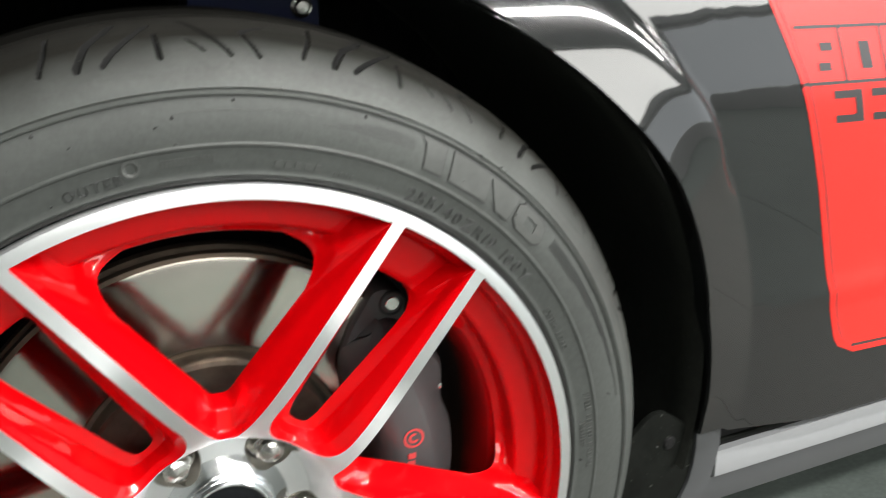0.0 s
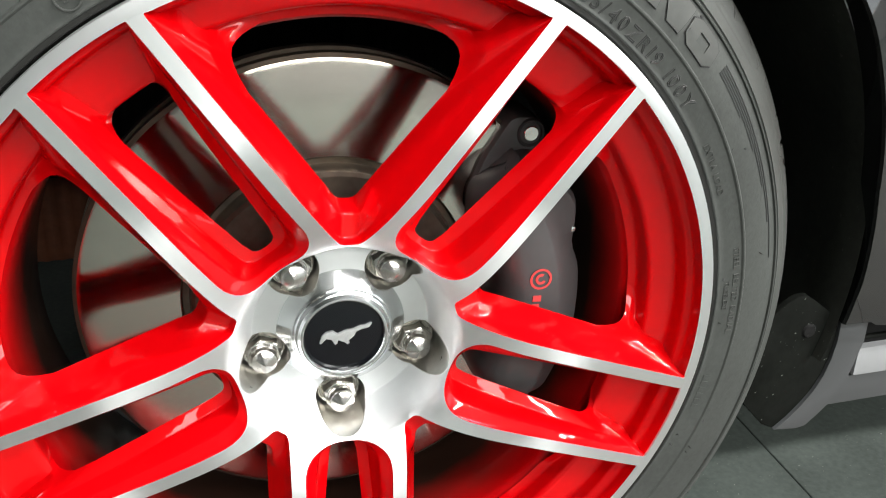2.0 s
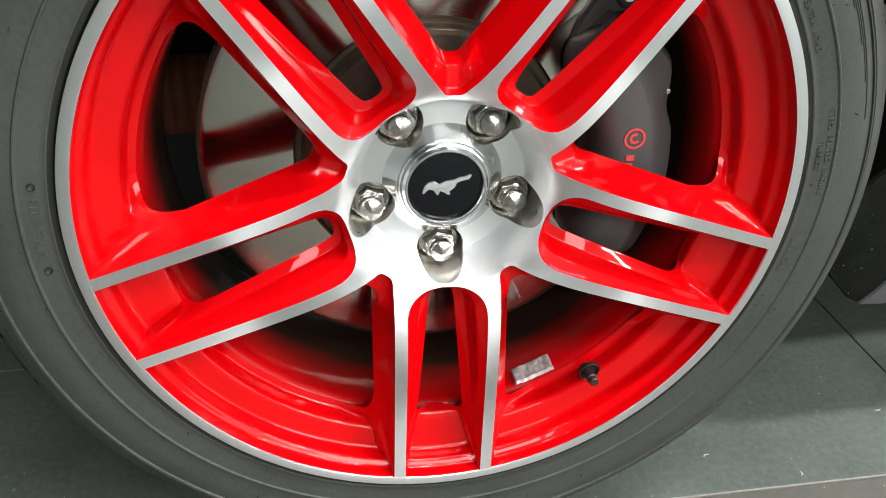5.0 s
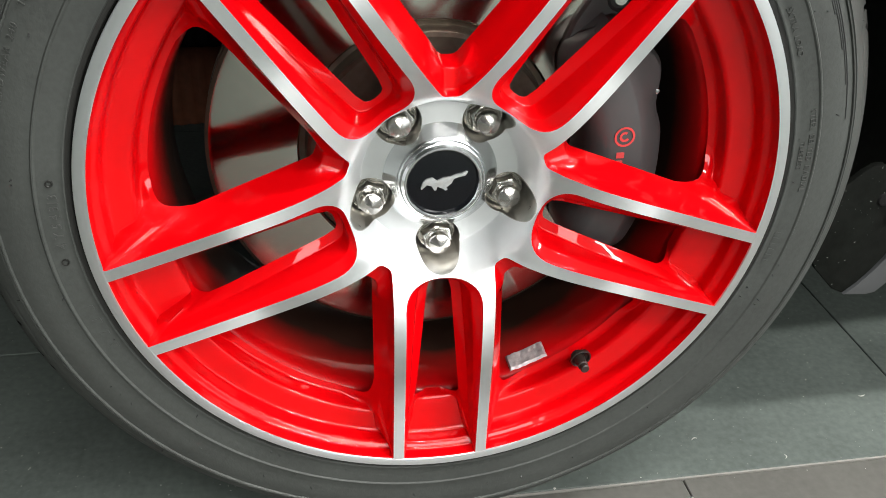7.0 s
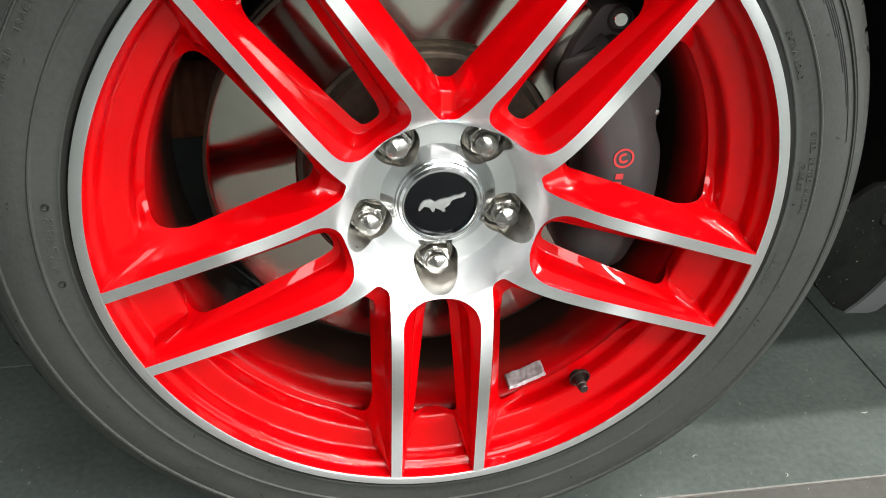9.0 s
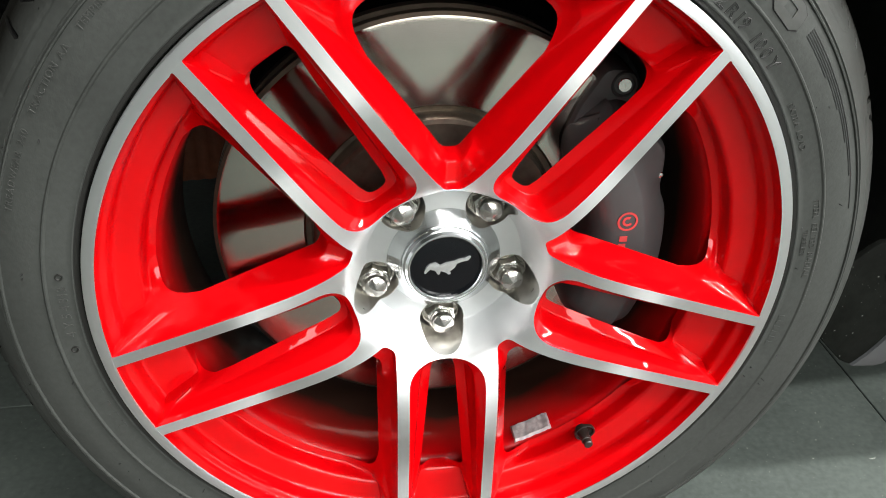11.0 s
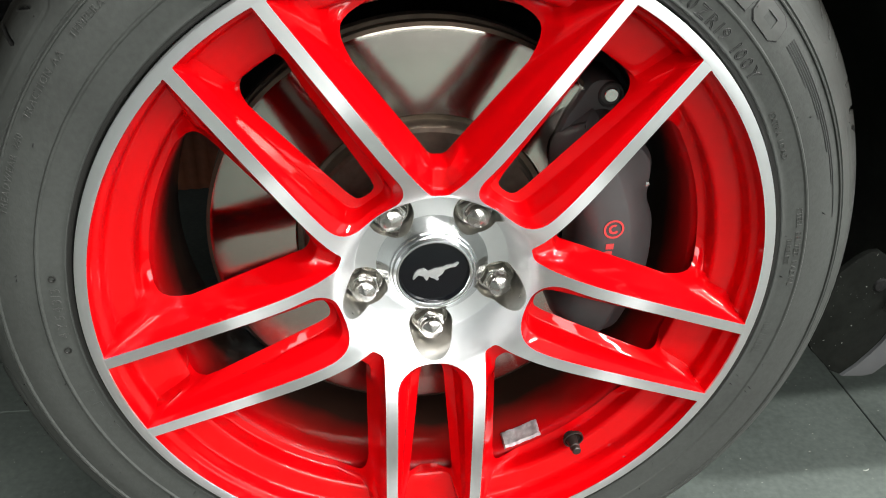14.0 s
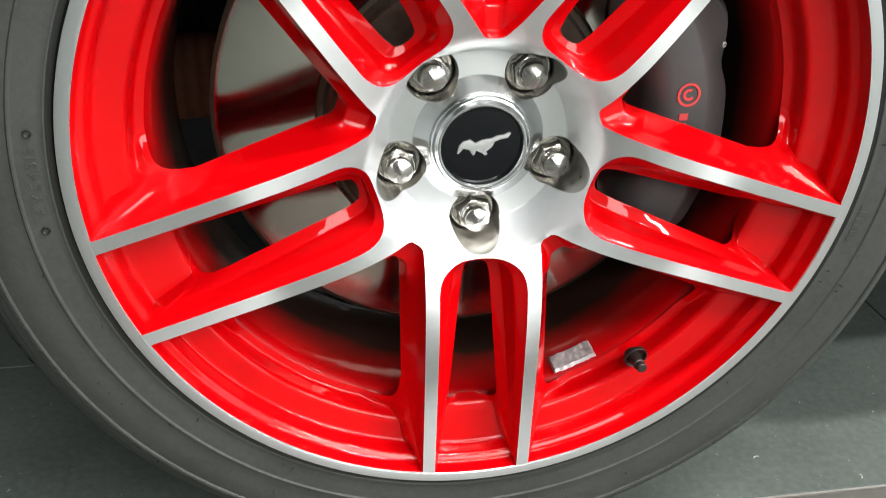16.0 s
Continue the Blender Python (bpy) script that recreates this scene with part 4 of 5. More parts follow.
# valve stem and balance weight
va = math.atan2(-0.1692, 0.1239)
v, f = turned([(0.0001, 0.0), (0.0030, 0.0), (0.0038, 0.0008), (0.0038, 0.0050), (0.0045, 0.0054), (0.0045, 0.0070), (0.0041, 0.0076), (0.0041, 0.0120), (0.0050, 0.0150), (0.0054, 0.022)], 24)
valve = place("valve_stem", mesh_from("valve_stem", v, f, VALVE, 30), wheel, pose(0.2095 * math.cos(va), 0.0090, 0.2095 * math.sin(va)) @ pose(0, 0, 0, -4, 0, 2), "dark valve stem with a cap")
v, f = turned([(0.0092, 0.0030), (0.0092, 0.0004), (0.0086, 0.0), (0.0078, 0.0006), (0.0072, 0.0030), (0.0030, 0.0060)], 28)
place("valve_seat", mesh_from("valve_seat", v, f, VALVE, 30), wheel, pose(0.2120 * math.cos(va), 0.0250, 0.2120 * math.sin(va), 8, 0, 5))
wa = -65.6
verts, faces = [], []
for i in range(25):
    for j in range(13):
        ragged = random.uniform(-0.0006, 0.0006)
        a = radians(wa - 4.9 + 9.8 * i / 24) + (ragged * 2.0 if i in (0, 24) else 0)
        y = 0.0455 + 0.0205 * j / 12 + (ragged * 0.8 if j in (0, 12) else 0)
        e = 0 if i in (0, 24) or j in (0, 12) else 0.0022 + random.uniform(-0.00035, 0.00035) + 0.0003 * math.sin(i * 0.9 + j * 0.5) * math.sin(j * 0.8 + i * 0.37)
        r = 0.2072 - e
        verts.append((r * math.cos(a) + random.uniform(-0.0002, 0.0002), y, r * math.sin(a)))
for i in range(24):
    for j in range(12):
        faces.append((i * 13 + j, i * 13 + j + 1, i * 13 + j + 14, i * 13 + j + 13))
place("balance_weight", mesh_from("balance_weight", verts, faces, FOIL, 25), wheel, None, "crumpled silver adhesive balance weight")

# brake disc
DISC_R = 0.1765
v, f = turned([(0.1735, 0.1012), (0.1700, 0.1000), (0.1060, 0.1000), (0.1045, 0.1012)], 160)
v2, f2 = turned([(0.1045, 0.1012), (0.1045, 0.1045), (0.1000, 0.1045), (0.0985, 0.0900), (0.0960, 0.0870), (0.0300, 0.0860)], 120)
v3, f3 = turned([(0.1735, 0.1012), (DISC_R, 0.1030), (DISC_R, 0.1110), (0.1690, 0.1115), (0.1690, 0.1220), (DISC_R, 0.1225), (DISC_R, 0.1320), (0.10, 0.134)], 160)
brake = place("brake_disc", mesh_from("brake_disc", v, f, DISC, 30), car, pose(0, 0, WZ), "worn brushed metal brake disc")
place("disc_hat", mesh_from("disc_hat", v2, f2, HAT, 30), brake, None, "dull brown-grey centre of the brake disc")
place("disc_edge", mesh_from("disc_edge", v3, f3, DISC_EDGE, 30), brake, None, "dark rusty rim of the brake disc")

# caliper: sections swept round the disc
def caliper_body():
    verts, faces = [], []
    angles = [3.5 - 37.5 * math.cos(math.pi * i / 56) for i in range(57)]
    for a in angles:
        t = (a + 34) / 75
        u = max(0.0, min(1.0, (a + 34) / 10, (41 - a) / 12))
        grow = math.sqrt(1 - (1 - u) ** 2)
        lump = 0.006 * math.exp(-((a - 24) / 5) ** 2) - 0.004 * math.exp(-((a - 13) / 4) ** 2) + 0.002 * math.exp(-((a + 8) / 8) ** 2)
        ro = 0.1500 + (0.0345 + lump) * (0.35 + 0.65 * grow)
        ri = 0.1500 - 0.0340 * (0.3 + 0.7 * grow)
        yf = 0.0445 + 0.032 * (1 - grow) + 0.010 * max(0, t - 0.6)
        sec = [(ri, 0.097), (ri, yf + 0.020), (ri + 0.005, yf + 0.008), (ri + 0.014, yf + 0.001), (ri + 0.020, yf), (0.1560, yf), (0.1590, yf + 0.0015), (0.1690, yf + 0.014), (ro - 0.004, yf + 0.022), (ro, yf + 0.030), (ro + 0.001, 0.100), (ro, 0.140)]
        for r, y in sec:
            verts.append((r * math.cos(radians(a)), y, r * math.sin(radians(a))))
    k = 12
    for i in range(len(angles) - 1):
        for j in range(k - 1):
            faces.append((i * k + j, i * k + j + 1, (i + 1) * k + j + 1, (i + 1) * k + j))
    faces.append(tuple(range(k)))
    faces.append(tuple((len(angles) - 1) * k + j for j in reversed(range(k))))
    return mesh_from("brake_caliper", verts, faces, CALIPER, 32)


caliper = place("brake_caliper", caliper_body(), car, pose(0, 0, WZ), "charcoal grey brake caliper with a red mark")
# round red mark and short bars, standing for the maker's name
mv, mf = turned([(0.0065, 0.0436), (0.0065, 0.0442), (0.0082, 0.0442), (0.0082, 0.0436)][::-1], 40)
mv2, mf2 = turned([(0.0022, 0.0442), (0.0042, 0.0442)], 30, 60, 330)
k = len(mv)
mark_f = mf + [tuple(k + i for i in p) for p in mf2]
place("caliper_mark", mesh_from("caliper_mark", [(x, 0.0440, z) for x, y, z in mv + mv2], mark_f, CALIPER_RED, 0), caliper, pose(0.141, 0, 0.029), "red round mark")
for i, (w, h) in enumerate(((0.0062, 0.0046), (0.0058, 0.0044), (0.0060, 0.0046), (0.0064, 0.0060))):
    place("caliper_bar", prism("caliper_bar", [(-w / 2, -h / 2), (w / 2, -h / 2), (w / 2, h / 2), (-w / 2, h / 2)], 0.0438, 0.0445, CALIPER_RED), caliper, pose(0.1395 - 0.0005 * i, 0, 0.0135 - 0.0068 * i), "short red bar")
v, f = turned([(0.0001, 0.0), (0.0021, 0.0004), (0.0025, 0.0012), (0.0025, 0.006)], 20)
place("caliper_pin", mesh_from("caliper_pin", v, f, POLISHED, 30), caliper, pose(0.1707, 0.0655, 0.0564), "small bright pin")
# carrier bracket with its bolt
br = rounded([(0.100, 0.030, 0.01), (0.150, 0.060, 0.02), (0.1535, 0.108, 0.014), (0.1500, 0.1335, 0.012), (0.1262, 0.1335, 0.012), (0.1085, 0.104, 0.03), (0.0985, 0.078, 0.02)], False, 3, 8)
place("caliper_bracket", prism("caliper_bracket", [(p[0], p[1]) for p in br], 0.0925, 0.135, CALIPER, 0.005), caliper, None, "charcoal carrier with a rounded lug")
v, f = turned([(0.0062, 0.0030), (0.0085, 0.0002), (0.0098, 0.0), (0.0108, 0.0012), (0.0112, 0.0050)], 32)
place("bolt_seat", mesh_from("bolt_seat", v, f, DARKIRON, 30), caliper, pose(0.1412, 0.0915, 0.1211), "dark raised seat round the bolt")
v, f = turned([(0.0001, 0.0), (0.0050, 0.0), (0.0056, 0.0006), (0.0056, 0.0050), (0.0080, 0.0056), (0.0080, 0.008)], 24)
place("bracket_bolt", mesh_from("bracket_bolt", v, f, NUTMETAL, 30), caliper, pose(0.1412, 0.0910, 0.1211), "round pale steel bolt head")
# stub axle and strut behind the disc
v, f = turned([(0.03, 0.10), (0.06, 0.135), (0.06, 0.26), (0.0001, 0.26)], 32)
place("stub_axle", mesh_from("stub_axle", v, f, DARKIRON, 30), car, pose(0, 0, WZ), "dark iron stub axle")

# ---- bodywork ----
AX, AZ, AA, AB, AR = 0.0, 0.335, 0.4225, 0.3870, 0.405


# upper flare: its lean grows with height
LEAN_Z = np.linspace(0.48, 0.80, 129)
LEAN = np.interp(LEAN_Z, [0.48, 0.55, 0.60, 0.62, 0.64, 0.652, 0.664, 0.678, 0.70, 0.80], [0.02, 0.15, 0.27, 0.30, 0.33, 0.37, 0.435, 0.475, 0.56, 0.70])
FLARE_Y = np.concatenate([[0.0], np.cumsum((LEAN[1:] + LEAN[:-1]) / 2 * (LEAN_Z[1] - LEAN_Z[0]))])
FLARE_Y += 0.0398 - np.interp(0.60, LEAN_Z, FLARE_Y)


def ramp01(v):
    v = max(0.0, min(1.0, v))
    return v * v * (3 - 2 * v)


def body_y(x, z):
    """Front of the side panels."""
    d = (math.hypot((x - AX) / AA, (z - AZ) / AB) - 1) * AR
    y = 0.064 - 0.008 * math.exp(-((z - 0.585) / 0.13) ** 2)
    y += 0.16 * 0.008 * math.log1p(math.exp(min(40.0, (z - 0.60) / 0.008))) + 0.42 * 0.010 * math.log1p(math.exp(min(40.0, (z - 0.70) / 0.010)))
    y -= 0.0035 * math.exp(-((z - 0.412 - 0.05 * (x - 0.56)) / 0.010) ** 2) * max(0.0, min(1.0, (x - 0.50) / 0.08))
    t = max(0.0, min(1.0, d / (0.056 + 0.010 * ramp01((z - 0.54) / 0.07))))
    # below, the flare slopes straight out to the arch; above, it is a rounded shoulder that rolls in at its outer edge
    upper = ramp01((z - 0.51) / 0.11)
    proud_low = (0.006 + 0.020 * max(0.0, min(1.0, (z - 0.29) / 0.26))) * max(0.0, min(1.0, (z - 0.27) / 0.06))
    proud_up = max(0.002, y - float(np.interp(z, LEAN_Z, FLARE_Y)))
    y -= proud_low * (1 - upper) * (1 - t ** 1.02) + proud_up * upper * (1 - t ** 10)
    return y


def fender_mesh():
    ds = [0, 0.002, 0.005, 0.010, 0.015, 0.020, 0.026, 0.032, 0.037, 0.041, 0.045, 0.048, 0.0505, 0.0528, 0.0545, 0.056, 0.0575, 0.059, 0.0605, 0.062, 0.0635, 0.065, 0.0662, 0.070, 0.077, 0.088, 0.11, 0.13, 0.16, 0.20, 0.25, 0.31, 0.38, 0.46, 0.56, 0.68, 0.80, 0.95]
    angs = np.linspace(-6.9, 183.0, 260)
    verts, faces = [], []
    back = [(-0.006, 0.006), (-0.004, 0.012), (0.0, 0.03)]
    for a in angs:
        ca, sa = math.cos(radians(a)), math.sin(radians(a))
        ex, ez = AA / AR, AB / AR
        # the rear foot of the arch runs out a little towards the sill
        low = 0.013 * max(0.0, min(1.0, (12.0 - a) / 18.0))
        x0, z0 = AX + AA * ca + low, AZ + AB * sa
        y0 = body_y(x0, z0)
        verts += [(AX + (AR + e) * ca * ex + low, y0 + g, AZ + (AR + e) * sa * ez) for e, g in ((0.004, 0.030), (0.0005, 0.010), (-0.0004, 0.003))]
        for d in ds:
            x, z = AX + (AR + 0.0008 + d) * ca * ex + low, AZ + (AR + 0.0008 + d) * sa * ez
            # keep to the panel's outline
            lim_x1, lim_x0, lim_z1 = 1.05, -0.85, 0.98
            x = min(max(x, lim_x0), lim_x1)
            lim_z0 = 0.2885 if abs(x) < 0.466 else 0.2670 + 0.045 * (x - 0.466) if x > 0 else 0.2885
            z = min(max(z, lim_z0), lim_z1)
            verts.append((x, body_y(x, z), z))
    k = len(ds) + 3
    for i in range(len(angs) - 1):
        for j in range(k - 1):
            faces.append((i * k + j, i * k + j + 1, (i + 1) * k + j + 1, (i + 1) * k + j))
    return mesh_from("front_fender", verts, faces, BLACKPAINT, 17)


place("front_fender", fender_mesh(), car, None, "glossy grey-black front fender with a flared arch")

# stripe with a dark pin line, following the panel
def stripe_x(z):
    return float(np.interp(z, [0.34, 0.387, 0.52, 0.615, 0.678, 0.90], [0.590, 0.572, 0.524, 0.486, 0.453, 0.36]))


def stripe_skin(name, inset, width, mat, off, z0, z1, side_only=False, corner=0.022):
    verts, faces = [], []
    zs = np.linspace(z0, z1, 60)
    us = np.linspace(0, 1, 2 if side_only else 24)
    for z in zs:
        left = stripe_x(z) + inset
        low = z - z0
        if low < corner:
            left += corner - math.sqrt(max(0.0, corner ** 2 - (corner - low) ** 2))
        for u in us:
            x = left + u * width
            verts.append((x, body_y(x, z) + off, z))
    k = len(us)
    for i in range(len(zs) - 1):
        for j in range(k - 1):
            faces.append((i * k + j, i * k + j + 1, (i + 1) * k + j + 1, (i + 1) * k + j))
    return mesh_from(name, verts, faces, mat, 50)


stripe = place("side_stripe", stripe_skin("side_stripe", 0, 0.30, STRIPE, -0.0005, 0.341, 0.95), car, None, "bright red vinyl side stripe")
place("pin_line", stripe_skin("pin_line", 0.0065, 0.0018, STRIPE_BLACK, -0.0008, 0.3495, 0.95, True, 0.018), stripe, None, "thin dark pin line")
lowv, lowf = [], []
for i in range(21):
    x = 0.606 + 0.27 * i / 20
    for z in (0.3475, 0.3505):
        lowv.append((x, body_y(x, z) - 0.0008, z))
for i in range(20):
    lowf.append((i * 2, i * 2 + 1, i * 2 + 3, i * 2 + 2))
place("pin_line", mesh_from("pin_line_low", lowv, lowf, STRIPE_BLACK, 50), stripe, None, "thin dark pin line")


def stripe_patch(x0, z0, x1, z1, mat, name, lean=0.10):
    verts, faces = [], []
    n = 6
    for i in range(n + 1):
        for j in range(n + 1):
            z = z0 + (z1 - z0) * j / n
            x = x0 + (x1 - x0) * i / n - (z - z0) * lean
            verts.append((x, body_y(x, z) - 0.0009, z))
    for i in range(n):
        for j in range(n):
            faces.append((i * (n + 1) + j, i * (n + 1) + j + 1, (i + 1) * (n + 1) + j + 1, (i + 1) * (n + 1) + j))
    return mesh_from(name, verts, faces, mat, 50)


# black plain blocks that stand for the model lettering
for nm, x0, z0, x1, z1 in (("stripe_rule", 0.4775, 0.6545, 0.74, 0.6575), ("stripe_rule", 0.4890, 0.6090, 0.74, 0.6120)):
    place(nm, stripe_patch(x0, z0, x1, z1, STRIPE_BLACK, nm, 0.4), stripe, None, "thin black rule")
for x0, x1 in ((0.506, 0.520), (0.640, 0.654)):
    for z0, z1 in ((0.6205, 0.6275), (0.6365, 0.6435)):
        place("stripe_block", stripe_patch(x0, z0, x1, z1, STRIPE_BLACK, "stripe_block", 0.3), stripe, None, "plain black block")
for x0, x1 in ((0.553, 0.566), (0.598, 0.611)):
    place("stripe_block", stripe_patch(x0, 0.6205, x1, 0.6435, STRIPE_BLACK, "stripe_block", 0.3), stripe, None, "plain black block")
for x0 in (0.535, 0.581, 0.626):
    place("stripe_rule", stripe_patch(x0, 0.6120, x0 + 0.003, 0.6545, STRIPE_BLACK, "stripe_rule", 0.3), stripe, None, "thin black rule")
for x0, x1 in ((0.530, 0.562), (0.572, 0.604), (0.614, 0.646)):
    place("stripe_block", stripe_patch(x0, 0.5760, x1, 0.5830, STRIPE_BLACK, "stripe_block", 0.3), stripe, None, "plain black block")
    place("stripe_block", stripe_patch(x0 - 0.006, 0.5970, x1 - 0.006, 0.6040, STRIPE_BLACK, "stripe_block", 0.3), stripe, None, "plain black block")
    place("stripe_block", stripe_patch(x1 - 0.011, 0.5830, x1 - 0.002, 0.5970, STRIPE_BLACK, "stripe_block", 0.3), stripe, None, "plain black block")

# wheel-arch liner and its inner wall
v, f = turned([(AR + 0.004, 0.062), (AR + 0.002, 0.085), (AR + 0.006, 0.10), (AR + 0.006, 0.45)], 90, -12, 181)
place("arch_liner", mesh_from("arch_liner", [(x * AA / AR + AX, y, z * AB / AR + AZ) for x, y, z in v], f, ARCH, 40), car, None, "rough black plastic wheel arch liner")
# ribbed inner wall, which ends above the floor
def ribbed_wall(name, x0, x1, z1, y, mat):
    n = round((x1 - x0) / 0.00367)
    verts, faces = [], []
    for i in range(n + 1):
        x = x0 + (x1 - x0) * i / n
        dip = 0.0025 * (0.5 + 0.5 * math.cos(2 * math.pi * i / 4))
        low = 0.212 + 0.05 * (x + 0.23)
        for z, back in ((low, 0.014), (low + 0.006, 0.003), (low + 0.02, 0.0), (z1 - 0.02, 0.0), (z1 - 0.006, 0.003), (z1, 0.014)):
            verts.append((x, y + back + dip, z))
    for i in range(n):
        faces += [(i * 6 + k, i * 6 + k + 1, i * 6 + k + 7, i * 6 + k + 6) for k in range(5)]
    return mesh_from(name, verts, faces, mat, 50)


place("inner_liner", ribbed_wall("inner_liner", -0.44, 0.44, 0.735, 0.445, LINER), car, None, "ribbed black inner liner wall")
place("inner_panel", ribbed_wall("inner_panel", -0.30, -0.08, 0.305, 0.428, LINER_BROWN), car, None, "ribbed brown panel low behind the wheel")
# blue part high in the arch
bracket = place("arch_bracket", box((0.020, 0.200, 0.640), (0.122, 0.250, 0.735), BLUE, 0.006), car, None, "dark blue metal bracket inside the arch")
v, f = turned([(0.0001, 0.0), (0.0045, 0.0002), (0.0056, 0.0012), (0.0058, 0.004), (0.0085, 0.0048), (0.0090, 0.009)], 24)
place("bracket_bolt", mesh_from("bracket_bolt", v, f, NUTMETAL, 30), bracket, pose(0.1063, 0.193, 0.6695), "bright steel bolt head")

# sill and mud flap
FACE_EDGE = [(0.4346, 0.2883), (0.4362, 0.2693), (0.4352, 0.2500), (0.4318, 0.2326), (0.4255, 0.2170), (0.4174, 0.2045), (0.4065, 0.1905), (0.3948, 0.1796)]
SILL_RISE = 0.045
outline = [(0.4632, 0.2883), (0.4650, 0.2660), (0.4592, 0.2304), (2.0, 0.2304 + 1.54 * SILL_RISE), (2.0, 0.2010 + 1.55 * SILL_RISE), (0.4455, 0.2005), (0.4380, 0.1915), (0.4272, 0.1800), (0.4180, 0.1780)] + FACE_EDGE[::-1]
place("side_sill", prism("side_sill", outline, 0.0690, 0.16, SILLGREY, 0.0015), car, None, "matt grey side sill end")
bm = bmesh.new()
box_bm(bm, (0.4655, 0.0665, 0.2312), (2.0, 0.15, 0.2555), 0.0015)
for q in bm.verts:
    if q.co.z > 0.24:
        q.co.y += 0.006
    elif q.co.x < 0.5:
        q.co.x -= 0.0045
    q.co.z += SILL_RISE * (q.co.x - 0.46)
place("sill_strip", bm_mesh("sill_strip", bm, SILLSILVER), car, None, "pale silver strip along the sill")
bm = bmesh.new()
box_bm(bm, (0.4660, 0.080, 0.2450), (2.0, 0.15, 0.2900), 0.001)
for q in bm.verts:
    q.co.z += SILL_RISE * (q.co.x - 0.46)
place("sill_gap", bm_mesh("sill_gap", bm, LINER), car, None, "dark gap above the sill strip")
bm = bmesh.new()
box_bm(bm, (0.4670, 0.0765, 0.2612), (2.0, 0.082, 0.2650), 0.0012)
for q in bm.verts:
    q.co.z += SILL_RISE * (q.co.x - 0.46)
place("sill_seal", bm_mesh("sill_seal", bm, FLAP), car, None, "thin black rubber seal above the sill strip")
flap = [(0.3655, 0.2964), (0.3780, 0.3085), (0.3870, 0.3140), (0.3960, 0.3145), (0.4080, 0.3070)] + FACE_EDGE + [(0.3830, 0.1850), (0.3604, 0.2080), (0.3450, 0.2300), (0.3450, 0.2700)]
flap_ob = place("mud_flap", prism("mud_flap", flap, 0.0722, 0.0782, FLAP, 0.001), car, None, "dusty black rubber mud flap")
v, f = turned([(0.0001, 0.0), (0.0055, 0.0008), (0.0068, 0.0022), (0.0068, 0.005)], 24)
place("flap_clip", mesh_from("flap_clip", v, f, LINER, 30), flap_ob, pose(0.4064, 0.0698, 0.2797), "round black push clip")

# rest of the body above and behind, so that the arch stays dark
verts, faces = [], []
xs = np.linspace(-0.85, 1.05, 20)
prof = [(body_y(0.9, 0.98), 0.98), (0.13, 1.0), (0.2, 1.01), (0.9, 1.03), (1.75, 0.98), (1.75, 0.3)]
for x in xs:
    for y, z in prof:
        verts.append((x, y, z))
k = len(prof)
for i in range(len(xs) - 1):
    for j in range(k - 1):
        faces.append((i * k + j, i * k + j + 1, (i + 1) * k + j + 1, (i + 1) * k + j))
place("bonnet", mesh_from("bonnet", verts, faces, BLACKPAINT, 40), car, None, "grey-black bonnet above the wheel arch")
place("underbody", box((0.46, 0.17, 0.20), (2.0, 1.75, 0.26), LINER, 0.01), car, None, "dark underbody of the car")
place("inner_bay", box((-0.85, 0.48, 0.30), (0.46, 1.70, 0.95), LINER, 0.01), car, None, "dark inner bay behind the arch")

# ---- floor tiles ----
def tile(lo, hi, mat):
    bm = bmesh.new()
    box_bm(bm, (lo[0], lo[1], -0.02), (hi[0], hi[1], 0.0), 0.0008, 1)
    return bm_mesh("tile", bm, mat)


G = 0.0007
cells = []
for i in range(-7, 10):
    x0, x1 = 0.55 - 0.6 + 0.6 * i, 0.55 + 0.6 * i
    if i < 0 or i > 1:
        for y0, y1 in ((0.0292, 0.306), (0.306, 0.90)):
            cells.append((x0, y0, x1, y1, TILE))
    else:
        cells.append((x0, 0.0292, x1, 0.90, TILE))
    for r in range(14):
        cells.append((x0 + 0.3, 0.0266 - 0.6 * (r + 1), x0 + 0.9, 0.0266 - 0.6 * r, TILE_WARM if r == 0 else TILE))
    for r in range(6):
        cells.append((x0, 0.90 + 0.6 * r, x1, 0.90 + 0.6 * (r + 1), TILE))
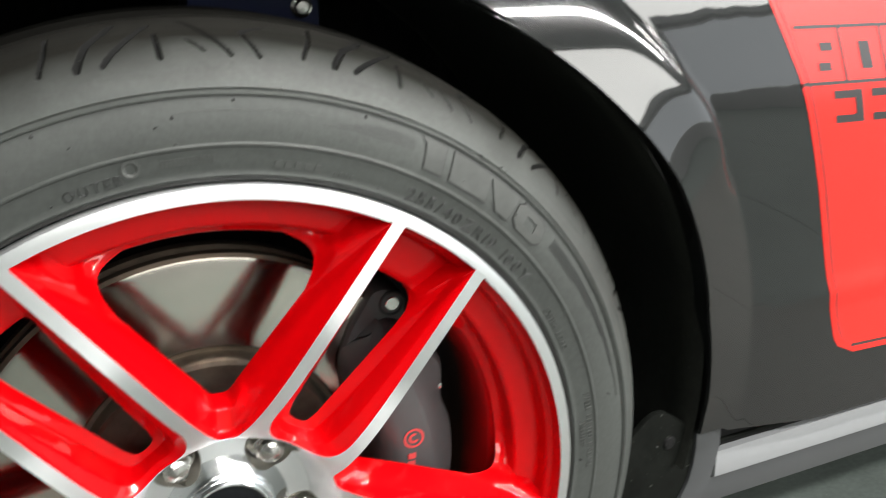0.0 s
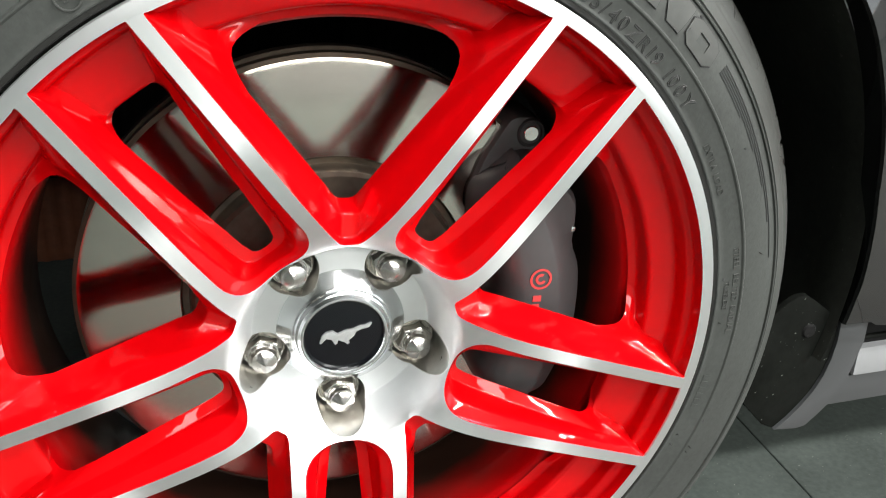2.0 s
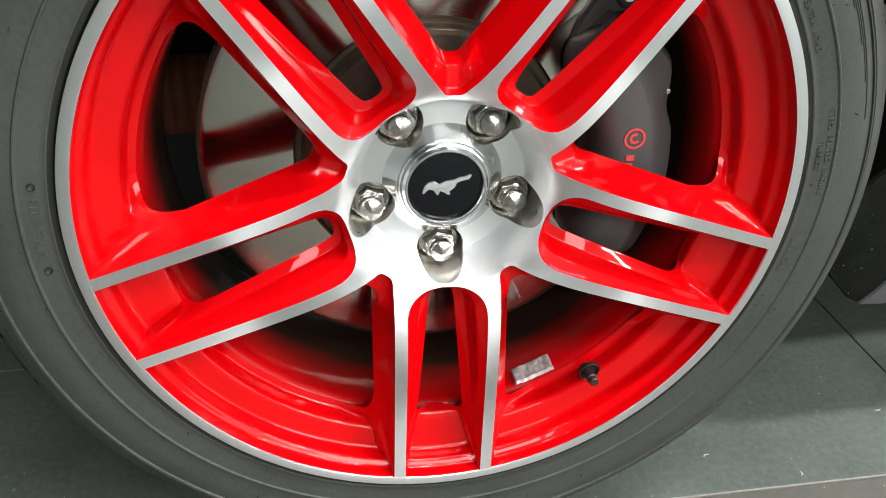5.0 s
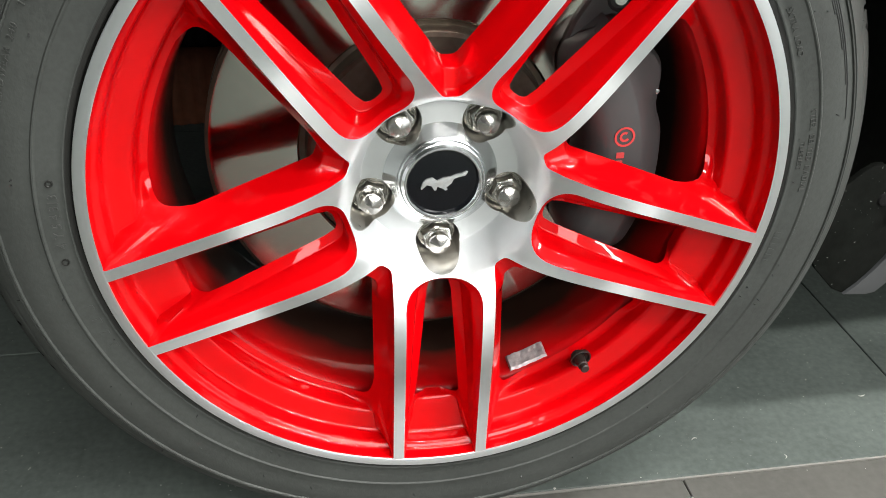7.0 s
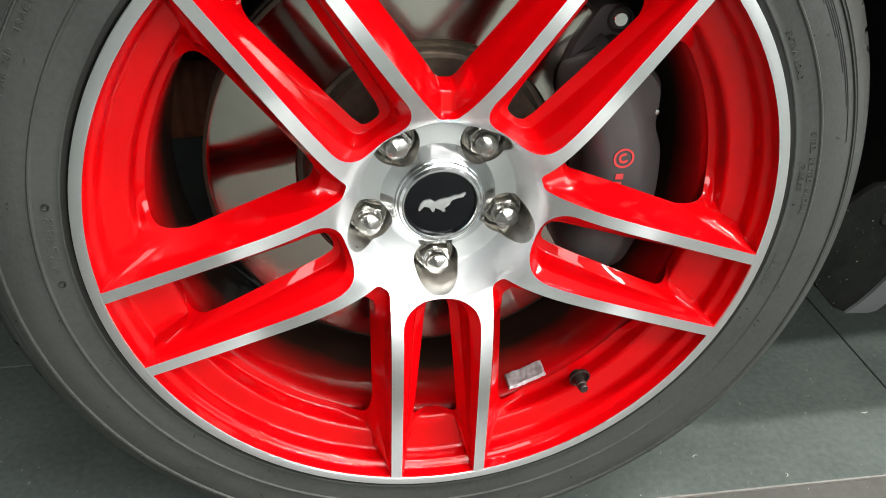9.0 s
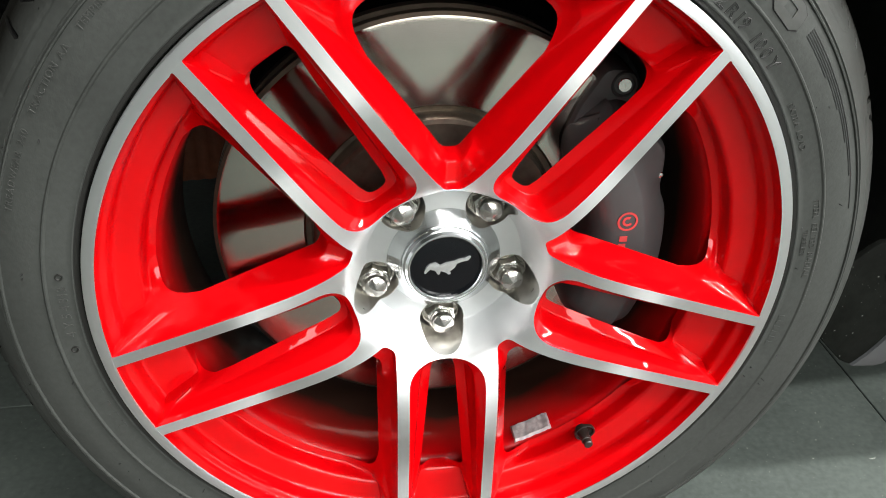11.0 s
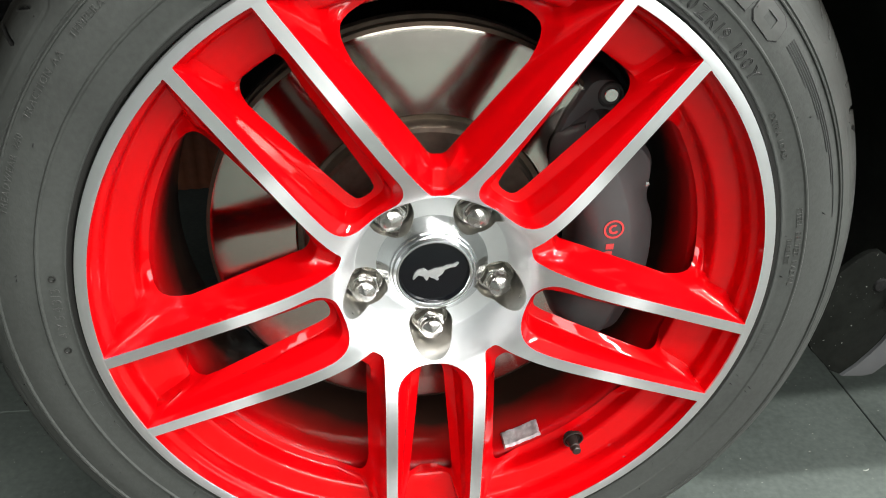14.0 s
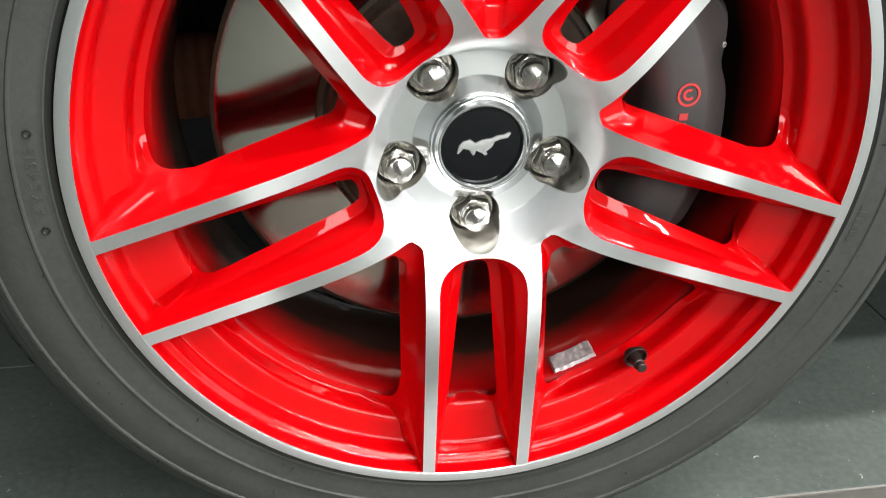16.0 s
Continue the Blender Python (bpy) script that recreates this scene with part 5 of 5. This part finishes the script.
# cut the outer tiles at the walls
cells = [(max(a, ROOM[0]), max(b, ROOM[2]), min(c, ROOM[1]), min(d, ROOM[3]), m) for a, b, c, d, m in cells]
cells = [c for c in cells if c[2] - c[0] > 0.02 and c[3] - c[1] > 0.02]
for x0, y0, x1, y1, mat in cells:
    place("tile", tile((x0 + G, y0 + G), (x1 - G, y1 - G), mat), floor)
place("tile_joint", box((ROOM[0], 0.0270, -0.004), (ROOM[1], 0.0288, 0.0002), GROUT), floor)

# ---- litter on the floor ----
random.seed(11)
CRUMB = make("pale_crumb", (0.45, 0.44, 0.41), 0.8, spread=0.2)
dv, df = [], []
for i in range(420):
    x, y = random.uniform(-0.75, 0.85), random.uniform(-0.12, 0.42)
    big = random.random() < 0.09
    e = random.uniform(0.0010, 0.0022) if big else random.uniform(0.0003, 0.0008)
    k = len(dv)
    for a in range(5):
        t = a * 2 * math.pi / 5 + random.uniform(0, 0.8)
        dv.append((x + e * math.cos(t) * random.uniform(0.6, 1.3), y + e * math.sin(t) * random.uniform(0.6, 1.3), 0.0001))
    dv.append((x, y, e * random.uniform(0.3, 0.7)))
    df += [(k + a, k + (a + 1) % 5, k + 5) for a in range(5)]
tagged(place("floor_dust", mesh_from("floor_dust", dv, df, CRUMB, 0)), "scattered pale crumbs and dust on the floor tiles", "dust", kind="stuff")


def curl(name, x, y, turn, size, mat):
    cu_v, cu_f = [], []
    n, m = 12, 5
    for i in range(n):
        t = i / (n - 1)
        a = turn + 2.4 * t
        c = Vector((x + size * math.cos(a), y + size * math.sin(a) * 0.7, 0.0011 + 0.0012 * t))
        d = Vector((-math.sin(a), math.cos(a), 0))
        w = 0.0006 * (1 - 0.6 * abs(2 * t - 1))
        for j in range(m):
            b = 2 * math.pi * j / m
            cu_v.append(c + Vector((d.y, -d.x, 0)) * w * math.cos(b) + Vector((0, 0, 1)) * w * math.sin(b))
    for i in range(n - 1):
        for j in range(m):
            cu_f.append((i * m + j, i * m + (j + 1) % m, (i + 1) * m + (j + 1) % m, (i + 1) * m + j))
    return tagged(place(name, mesh_from(name, cu_v, cu_f, mat, 60)), "small curled dry scrap lying on the floor tile", "scrap", "scraps on the floor")


curl("scrap", 0.285, 0.075, 1.0, 0.004, CRUMB)
curl("scrap", 0.500, 0.118, 3.4, 0.0035, CRUMB)
curl("scrap", 0.365, 0.040, 5.0, 0.003, CRUMB)
